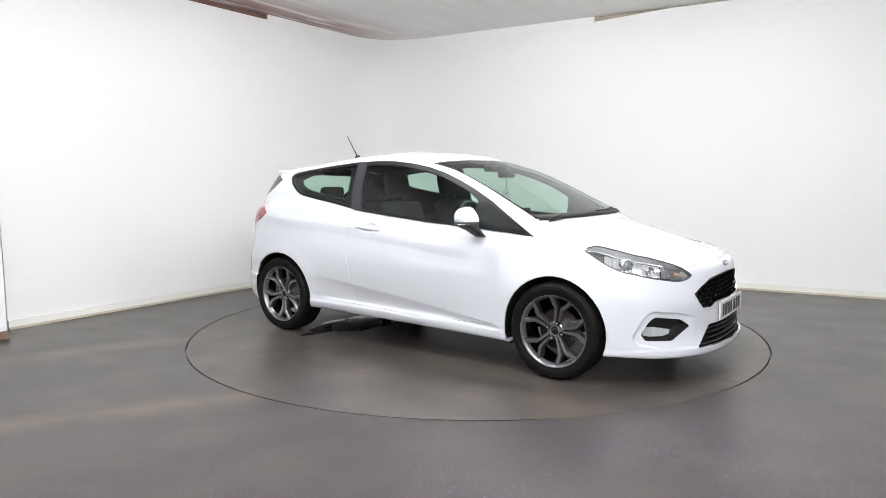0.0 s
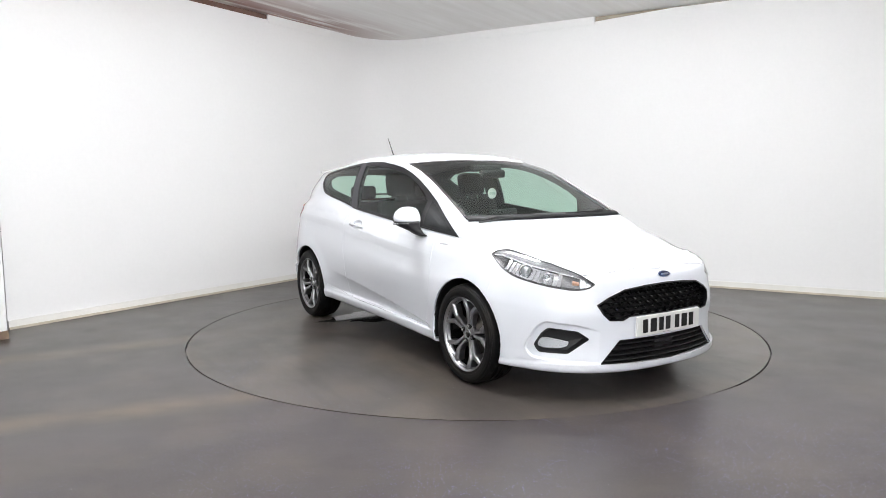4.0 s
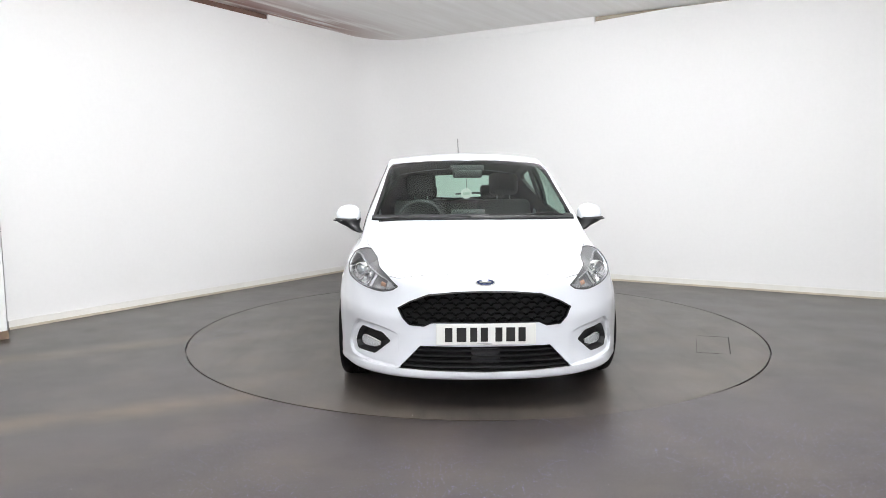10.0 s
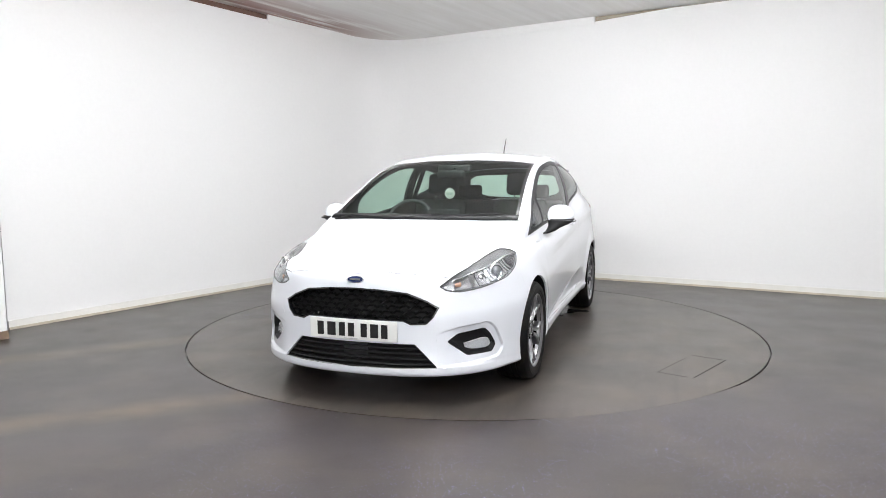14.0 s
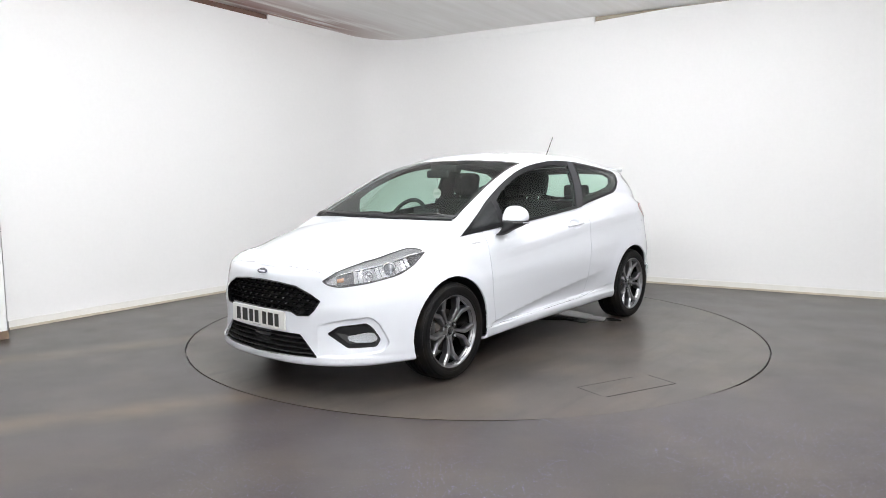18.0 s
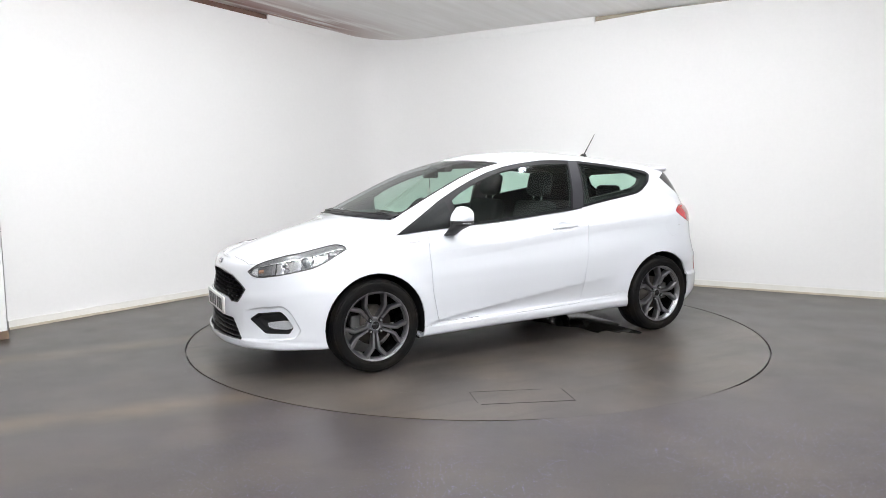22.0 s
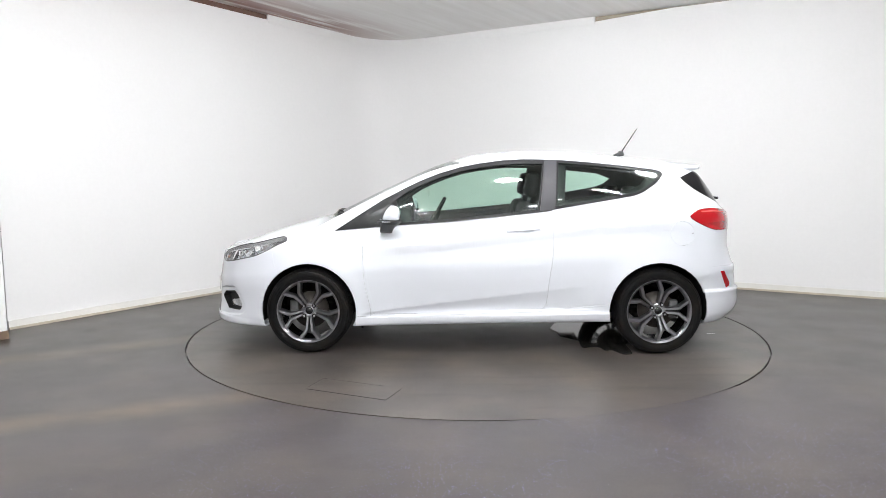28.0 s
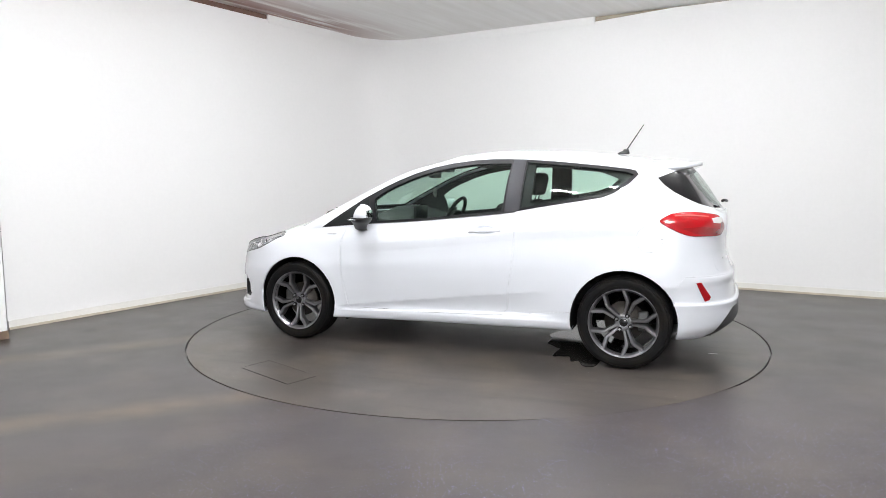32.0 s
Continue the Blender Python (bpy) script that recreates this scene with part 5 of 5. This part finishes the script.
    bmesh.ops.recalc_face_normals(bm, faces=bm.faces)
    fog = part("fog_lamp", bm, BLACK, car, "fog lamp in a black pocket", smooth=False)
    FOG_LENS = [(0.737, 0.318), (0.740, 0.346), (0.755, 0.358), (0.80, 0.363), (0.87, 0.354), (0.922, 0.344), (0.912, 0.322), (0.87, 0.311), (0.78, 0.308)]
    stamp("reflector", FOG_LENS, CORNERVIEW, -0.034, 0.008, FOG_SILVER, fog, sd)
    rr = random.Random(11)
    for k in range(9):
        for z0, z1 in ((0.317, 0.331), (0.334, 0.350)):
            x0 = 0.746 + 0.0175 * k
            w0 = rr.uniform(0.006, 0.015)
            stamp("reflector_facet", [(x0, z1), (x0 + w0, z1 + 0.001), (x0 + w0 + 0.003, z0 + rr.uniform(0, 0.005)), (x0 + 0.002, z0)], CORNERVIEW, -0.030 - rr.uniform(0, 0.005), 0.004, FOG_SILVER if rr.random() < 0.65 else LAMP_DARK, fog, sd, cuts=1)
    stamp("lens", FOG_LENS, CORNERVIEW, -0.022, 0.003, CLEAR, fog, sd)
    # tail lamp
    tail = fix(panel("tail_lamp", "tail_lamp", RED_LENS, sd, 0.002, 0.02, 0.003), car, "red tail lamp with a clear reversing lens")
    edging("lamp_border", "tail_lamp", 0.008, 0.0036, plain("dark_red", (0.16, 0.004, 0.006), 0.2, 0, 1.0), tail, sd)
    stamp("lower_lens", [(-0.56, 0.915), (-0.70, 0.925), (-0.86, 0.905), (-0.93, 0.895), (-0.92, 0.872), (-0.80, 0.868), (-0.66, 0.880)], TAILVIEW, 0.0045, 0.003, plain("deep_red", (0.28, 0.004, 0.007), 0.1, 0, 1.0), tail, sd)
    stamp("reversing_lens", [(-0.800, 0.972), (-0.87, 0.978), (-0.930, 0.972), (-0.945, 0.950), (-0.88, 0.938), (-0.81, 0.944)], TAILVIEW, 0.0045, 0.003, plain("reversing_clear", (0.80, 0.74, 0.74), 0.15, 0.1, 1), tail, sd, label="clear reversing lamp lens")
    stamp("lamp_rib", [(-0.55, 0.996), (-0.66, 0.998), (-0.78, 0.986), (-0.78, 0.980), (-0.66, 0.990), (-0.55, 0.988)], TAILVIEW, 0.006, 0.003, plain("red_rib", (0.75, 0.10, 0.09), 0.15, 0, 1), tail, sd)

    # ---- door mirror ----
    bm = bmesh.new()
    bmesh.ops.create_uvsphere(bm, u_segments=32, v_segments=20, radius=1.0)
    for v in bm.verts:
        x, y, z = v.co
        k = lambda a, e: math.copysign(abs(a) ** e, a)
        x, y, z = k(x, 0.8), k(y, 0.85), k(z, 0.9)
        taper = 1 - 0.18 * y
        rise = (z + 1) / 2
        if x > 0:
            x = x * (1 - 0.42 * rise) - 0.30 * rise
        y -= 0.22 * rise * max(0.0, y)
        v.co = Vector((0.636 + 0.076 * x * taper - 0.012 * y, sd * (0.876 + 0.094 * y), 0.985 + 0.068 * z * taper + 0.006 * y))
        if v.co.x < 0.580:
            v.co.x = 0.580 + (v.co.x - 0.580) * 0.45
        if v.co.z < 0.946:
            v.co.z = 0.946 - (0.946 - v.co.z) * 0.1
    if sd < 0:
        bmesh.ops.reverse_faces(bm, faces=bm.faces)
    mir = part("door_mirror", bm, PAINT, DOORS[sd], "white door mirror on a black base")
    bm = bmesh.new()
    rows = []
    for (x, y, z, rx, ry) in ((0.634, 0.874, 0.957, 0.078, 0.094), (0.636, 0.872, 0.938, 0.074, 0.089), (0.646, 0.858, 0.918, 0.062, 0.068), (0.664, 0.832, 0.896, 0.050, 0.044), (0.676, 0.808, 0.872, 0.046, 0.033), (0.678, 0.775, 0.856, 0.042, 0.026)):
        rows.append([bm.verts.new((x + rx * math.cos(a), sd * (y + ry * math.sin(a)), z)) for a in (2 * math.pi * i / 24 for i in range(24))])
    for a, b in zip(rows, rows[1:]):
        for i in range(24):
            bm.faces.new((a[i], a[(i + 1) % 24], b[(i + 1) % 24], b[i]))
    bm.faces.new(rows[0])
    bm.faces.new(rows[-1][::-1])
    bmesh.ops.recalc_face_normals(bm, faces=bm.faces)
    part("mirror_base", bm, BLACK, DOORS[sd], "black mirror foot")
    bm = bmesh.new()
    rounded(bm, (0.567, 0.870 * sd - 0.048, 0.958), (0.574, 0.870 * sd + 0.048, 1.010), 0.003)
    part("mirror_glass", bm, CHROME, mir, "mirror glass")
    bm = bmesh.new()
    pts = [(0.640 + 0.085 * math.cos(a), sd * (0.876 + 0.096 * math.sin(a)), 0.943) for a in (radians(20 + 10 * i) for i in range(9))]
    tube(bm, pts, 0.006, 6)
    ind = part("mirror_indicator", bm, BLACK, mir, "dark strip with clear indicator segments")
    for a0, a1 in ((62, 70), (73, 80), (83, 89), (92, 97)):
        seg = [(0.640 + 0.0885 * math.cos(radians(a)), sd * (0.876 + 0.0995 * math.sin(radians(a))), 0.944) for a in (a0, (a0 + a1) / 2, a1)]
        part("segment", tube(bmesh.new(), seg, 0.005, 6), LAMP_SILVER, ind)

    # ---- door handle ----
    c = on_skin(-0.287, 0.872, SIDE)
    bm = bmesh.new()
    box(bm, (-0.122, -0.012, -0.017), (0.122, 0.022, 0.017), 0.011)
    for v in bm.verts:
        v.co.z *= 1 - 0.45 * (v.co.x / 0.122) ** 2
        v.co.y -= 0.012 * (v.co.x / 0.122) ** 2
        v.co.y *= sd
    if sd < 0:
        bmesh.ops.reverse_faces(bm, faces=bm.faces)
    part("door_handle", bm, PAINT, DOORS[sd], "white pull handle", m=Matrix.Translation((c.x, (c.y + 0.020) * sd, 0.874)) @ pose(0, 0, 0, 0, 4, 0))
    if sd > 0:
        stamp("flap_notch", [(-1.448, 0.851), (-1.462, 0.852), (-1.462, 0.846), (-1.450, 0.844)], SIDE, 0.002, 0.003, SATIN, car, sd, cuts=1)
    stamp("wing_badge", [(0.90, 0.827), (0.98, 0.825), (0.98, 0.818), (0.90, 0.820)], SIDE, 0.002, 0.003, SATIN, car, sd, cuts=1, label="small grey lettering bar")
    stamp("front_quarter_light", [(0.960, 0.900), (0.840, 0.982), (0.735, 1.050), (0.668, 1.082), (0.640, 0.990), (0.632, 0.930), (0.80, 0.914)], SIDE, 0.0045, 0.004, QUARTER_LIGHT, DOORS[sd], sd, label="small dark fixed pane ahead of the door glass")
    stamp("waist_seal", [(1.02, 0.872), (0.659, 0.901), (0.215, 0.932), (-0.386, 0.990), (-0.49, 1.003), (-0.49, 1.012), (-0.386, 1.000), (0.215, 0.942), (0.659, 0.910)], SIDE, 0.006, 0.008, BLACK, DOORS[sd], sd, cuts=1)

# grey strips on the bonnet's front edge: painted shade of the gap to the bumper
SHUT_LINE = plain("shut_line_grey", (0.06, 0.06, 0.062), 0.7)
for sd in (1, -1):
    edging("bonnet_shut_line", "bonnet", 0.003, 0.0010, SHUT_LINE, car, sd, drop=0.0, pick=lambda c: c.x > 1.86 and 0.15 < c.y < 0.44)
    edging("bonnet_shut_line", "bonnet", 0.003, 0.0012, SHUT_LINE, car, sd, drop=0.0, pick=lambda c: c.x > 1.86 and 0.0008 < c.y <= 0.15)

# ---- roof and glass furniture ----
bm = bmesh.new()
rounded(bm, (-1.150, -0.025, 1.405), (-1.065, 0.025, 1.432), 0.010)
for v in bm.verts:
    if v.co.z > 1.42:
        v.co.x = -1.125 + (v.co.x + 1.107) * 0.45
        v.co.y *= 0.5
        v.co.z += 0.012
ant = part("aerial_base", bm, BLACK, car, "black roof aerial foot")
part("aerial_rod", tube(bmesh.new(), [(-1.128, 0, 1.435), (-1.19, 0, 1.53), (-1.247, 0, 1.618)], 0.0048, 8, 0.6), BLACK, ant)

stamp("tailgate_badge", [(0.34, 0.700), (0.49, 0.700), (0.49, 0.716), (0.34, 0.716)], REARVIEW, 0.002, 0.003, SATIN, car, cuts=1, label="small chrome lettering bar")
bm = bmesh.new()                                        # spoiler
rows = []
NS = 28
for i in range(NS + 1):
    y = 0.565 * (-1 + 2 * i / NS)
    q = y / 0.565
    tip = -1.665 + 0.075 * q * q + 0.04 * q ** 6
    lead = -1.33
    tz = 1.338 - 0.026 * q * q
    row = []
    for t in (0, 0.25, 0.5, 0.75, 0.93, 1.0):
        x = lead + (tip - lead) * t
        zr = float(top_height(np.array(max(x, -1.47)), y)) + 0.004
        zt = float(top_height(np.array(lead), y)) + 0.004
        row.append((x, y, zt + (tz - zt) * (0.75 * t + 0.25 * t * t)))
    row += [(tip + 0.004, y, tz - 0.022), (tip + 0.07, y, tz - 0.040), (lead - 0.03, y, float(top_height(np.array(lead - 0.03), y)) - 0.03)]
    rows.append([bm.verts.new(p) for p in row])
for a, b in zip(rows, rows[1:]):
    for k in range(len(a)):
        bm.faces.new((a[k], a[(k + 1) % len(a)], b[(k + 1) % len(a)], b[k]))
bm.faces.new(rows[0][::-1])
bm.faces.new(rows[-1])
bmesh.ops.recalc_face_normals(bm, faces=bm.faces)
spoiler = part("roof_spoiler", bm, PAINT, car, "white tailgate spoiler")

for pts, parked in (([(1.10, -0.62), (1.115, -0.35), (1.128, -0.02)], 0), ([(1.045, 0.60), (1.075, 0.40), (1.11, 0.10)], 1)):
    bm = bmesh.new()
    tube(bm, [(x, y, float(top_height(np.array(x), y)) + 0.013) for x, y in pts], 0.006, 6)
    w = part("wiper", bm, BLACK, car, "black wiper arm and blade")
    bm = bmesh.new()
    x, y = pts[0] if parked else pts[0]
    tube(bm, [(x - 0.03, y * 0.97, float(top_height(np.array(x), y)) + 0.018), ((x + pts[1][0]) / 2, (y + pts[1][1]) / 2, float(top_height(np.array(pts[1][0]), pts[1][1])) + 0.022), (pts[1][0], pts[1][1], float(top_height(np.array(pts[1][0]), pts[1][1])) + 0.016)], 0.006, 6)
    part("wiper_arm", bm, BLACK, w)
bm = bmesh.new()
rows = []
for i in range(25):
    y = 0.67 * (-1 + i / 12)
    xb = float(np.interp(abs(y), [0, 0.2, 0.475, 0.668], [1.122, 1.116, 1.080, 1.03]))
    rows.append([bm.verts.new((xb + dx, y, float(top_height(np.array(xb), y)) + dz)) for dx, dz in ((-0.035, 0.022), (0.004, 0.012), (0.030, -0.008), (0.0, -0.02))])
for a, b in zip(rows, rows[1:]):
    for k in range(4):
        bm.faces.new((a[k], a[(k + 1) % 4], b[(k + 1) % 4], b[k]))
bmesh.ops.recalc_face_normals(bm, faces=bm.faces)
part("scuttle_panel", bm, TRIM, car, "black scuttle grille below the windscreen")
part("rear_wiper", tube(bmesh.new(), [(-1.83, 0.0, 1.065), (-1.815, 0.12, 1.075), (-1.80, 0.28, 1.075)], 0.010, 6), BLACK, car)

# ---- cabin ----
HOLE = [(-0.600, 1.318), (-0.585, 1.075), (-0.70, 1.092), (-0.90, 1.125), (-1.04, 1.150), (-1.12, 1.180), (-1.165, 1.225), (-1.05, 1.270), (-0.80, 1.298)]
OUTER = [(-0.50, 1.36), (-0.47, 1.00), (-0.70, 1.02), (-0.90, 1.06), (-1.08, 1.10), (-1.30, 1.22), (-1.28, 1.29), (-1.00, 1.34), (-0.70, 1.36)]
for sd in (1, -1):
    bm = bmesh.new()
    rows = []
    for (xi, zi), (xo, zo) in zip(HOLE, OUTER):
        yi, yo = [on_skin(x, z, SIDE).y for x, z in ((xi, zi), (xo, zo))]
        rows.append([bm.verts.new((xo, sd * (yo - 0.034), zo)), bm.verts.new((xi, sd * (yi - 0.048), zi)), bm.verts.new((xi, sd * (yi - 0.012), zi))])
    for i in range(len(rows)):
        a, b = rows[i], rows[(i + 1) % len(rows)]
        for k in range(2):
            bm.faces.new((a[k], a[k + 1], b[k + 1], b[k]))
    bmesh.ops.recalc_face_normals(bm, faces=bm.faces)
    part("quarter_trim", bm, CABIN, car, "dark trim round the rear quarter window", smooth=False)

bm = bmesh.new()
prof = [(1.06, 0.60), (1.04, 0.925), (0.93, 0.945), (0.72, 0.945), (0.58, 0.925), (0.50, 0.86), (0.50, 0.78), (0.58, 0.60)]
rows = []
for i in range(15):
    y = 0.66 * (-1 + i / 7)
    hood = 0.045 * math.exp(-((y + 0.36) / 0.16) ** 2)
    rows.append([bm.verts.new((x, y, z + (hood if 0.55 < x < 0.95 and z > 0.8 else 0))) for x, z in prof])
for a, b in zip(rows, rows[1:]):
    for k in range(len(prof)):
        bm.faces.new((a[k], a[(k + 1) % len(prof)], b[(k + 1) % len(prof)], b[k]))
bm.faces.new(rows[0])
bm.faces.new(rows[-1][::-1])
bmesh.ops.recalc_face_normals(bm, faces=bm.faces)
dash = part("dashboard", bm, CABIN, car, "dark grey dashboard")
bm = bmesh.new()
rounded(bm, (0.535, -0.13, 0.90), (0.56, 0.12, 1.010), 0.01)
part("touch_screen", bm, BLACK, dash, "dark centre screen")
SWM = Matrix.Translation((0.385, -0.36, 0.905)) @ pose(0, 0, 0, 0, 62, 0)
bm = bmesh.new()
ringp = [SWM @ Vector((0.178 * math.cos(2 * math.pi * i / 32), 0.178 * math.sin(2 * math.pi * i / 32), 0)) for i in range(33)]
tube(bm, ringp, 0.016, 8)
sw = part("steering_wheel", bm, CABIN, car, "black steering wheel")
bm = bmesh.new()
box(bm, (-0.06, -0.07, -0.03), (0.06, 0.07, 0.02), 0.02)
box(bm, (-0.02, -0.17, -0.012), (0.02, 0.17, 0.006), 0.005)
box(bm, (0.0, -0.02, -0.012), (0.17, 0.02, 0.006), 0.005)
bm.transform(SWM)
part("wheel_boss", bm, CABIN, sw)


def seat(y, back_x, headrest=True, width=0.25):
    bm = bmesh.new()
    rounded(bm, (back_x + 0.10, y - width, 0.36), (back_x + 0.60, y + width, 0.56), 0.05)
    s = part("seat", bm, CLOTH, car, "dark cloth front seat")
    bm = bmesh.new()
    rounded(bm, (-0.06, -width * 0.92, 0), (0.06, width * 0.92, 0.62), 0.05)
    part("backrest", bm, CLOTH, s, m=Matrix.Translation((back_x + 0.10, y, 0.46)) @ pose(0, 0, 0, 0, -17, 0))
    bm = bmesh.new()
    rounded(bm, (-0.05, -0.125, -0.095), (0.045, 0.125, 0.095), 0.04)
    part("headrest", bm, CLOTH, s, m=Matrix.Translation((back_x - 0.105, y, 1.185)) @ pose(0, 0, 0, 0, -12, 0))
    for d in (-0.055, 0.055):
        part("headrest_post", tube(bmesh.new(), [(back_x - 0.075, y + d, 1.02), (back_x - 0.105, y + d, 1.14)], 0.006, 8), CHROME, s)


seat(0.355, -0.275)
seat(-0.355, -0.275)
bm = bmesh.new()
rounded(bm, (-1.02, -0.60, 0.36), (-0.55, 0.60, 0.56), 0.05)
bench = part("rear_bench", bm, CLOTH, car, "dark cloth rear bench")
bm = bmesh.new()
rounded(bm, (-0.06, -0.60, 0), (0.06, 0.60, 0.56), 0.05)
part("backrest", bm, CLOTH, bench, m=Matrix.Translation((-0.98, 0, 0.48)) @ pose(0, 0, 0, 0, -14, 0))
for y in (-0.33, 0.33):
    bm = bmesh.new()
    rounded(bm, (-1.16, y - 0.12, 1.05), (-1.08, y + 0.12, 1.17), 0.03)
    part("headrest", bm, CLOTH, bench)
bm = bmesh.new()
rounded(bm, (-1.62, -0.55, 0.94), (-1.14, 0.55, 0.965), 0.008)
part("parcel_shelf", bm, CABIN, car)
bm = bmesh.new()
rounded(bm, (0.395, -0.110, 1.238), (0.43, 0.110, 1.298), 0.015)
box(bm, (0.36, -0.02, 1.28), (0.40, 0.02, 1.315), 0.005)
part("rear_view_mirror", bm, BLACK, car, "black interior mirror")
bm = bmesh.new()
rounded(bm, (0.285, -0.13, 1.285), (0.355, 0.13, 1.338), 0.012)
part("sensor_housing", bm, BLACK, car, "black sensor housing at the top of the windscreen")
bm = bmesh.new()
bmesh.ops.create_cone(bm, cap_ends=True, segments=32, radius1=0.040, radius2=0.040, depth=0.003, matrix=pose(0.418, -0.009, 1.122, 0, 90))
fresh = part("air_freshener", bm, plain("card_white", (0.56, 0.57, 0.54), 0.6, vary=0.12, scale=60), car, "round white air freshener card on a cord", smooth=False)
part("cord", tube(bmesh.new(), [(0.418, -0.009, 1.16), (0.416, -0.005, 1.235)], 0.002, 6), BLACK, fresh)
bm = bmesh.new()
box(bm, (0.4165, -0.035, 1.112), (0.4215, 0.018, 1.130))
part("card_band", bm, plain("card_green", (0.34, 0.40, 0.34), 0.6), fresh, smooth=False)

SHIFT = Matrix.Translation((-0.0623, -0.0611, 0))
TURN = [(0.0, -33.5), (1.0, -38.9), (2.0, -44.25), (3.0, -49.6), (4.0, -54.9), (5.0, -60.2), (6.0, -65.45), (7.0, -70.65), (8.0, -75.9), (9.0, -81.1), (10.0, -86.3), (11.0, -91.5), (12.0, -96.75), (13.0, -102.0), (14.0, -107.2), (15.0, -112.4), (16.0, -117.65), (17.0, -122.85), (18.0, -128.05), (19.0, -133.25), (20.0, -138.45), (21.0, -143.7), (22.0, -148.9), (23.0, -154.05), (24.0, -159.2), (25.0, -164.3), (26.0, -169.4), (27.0, -174.45), (28.0, -179.55), (29.0, -184.65), (30.0, -189.65), (31.0, -194.6), (32.0, -199.5)]


def motions():
    walk(car, [(t, pose(0, 0, 0, 0, 0, a) @ SHIFT) for t, a in TURN])
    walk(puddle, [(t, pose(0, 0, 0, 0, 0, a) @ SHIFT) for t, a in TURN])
    walk(turntable, [(t, Matrix.Translation(RING_C) @ pose(0, 0, 0, 0, 0, a)) for t, a in TURN])


motions()
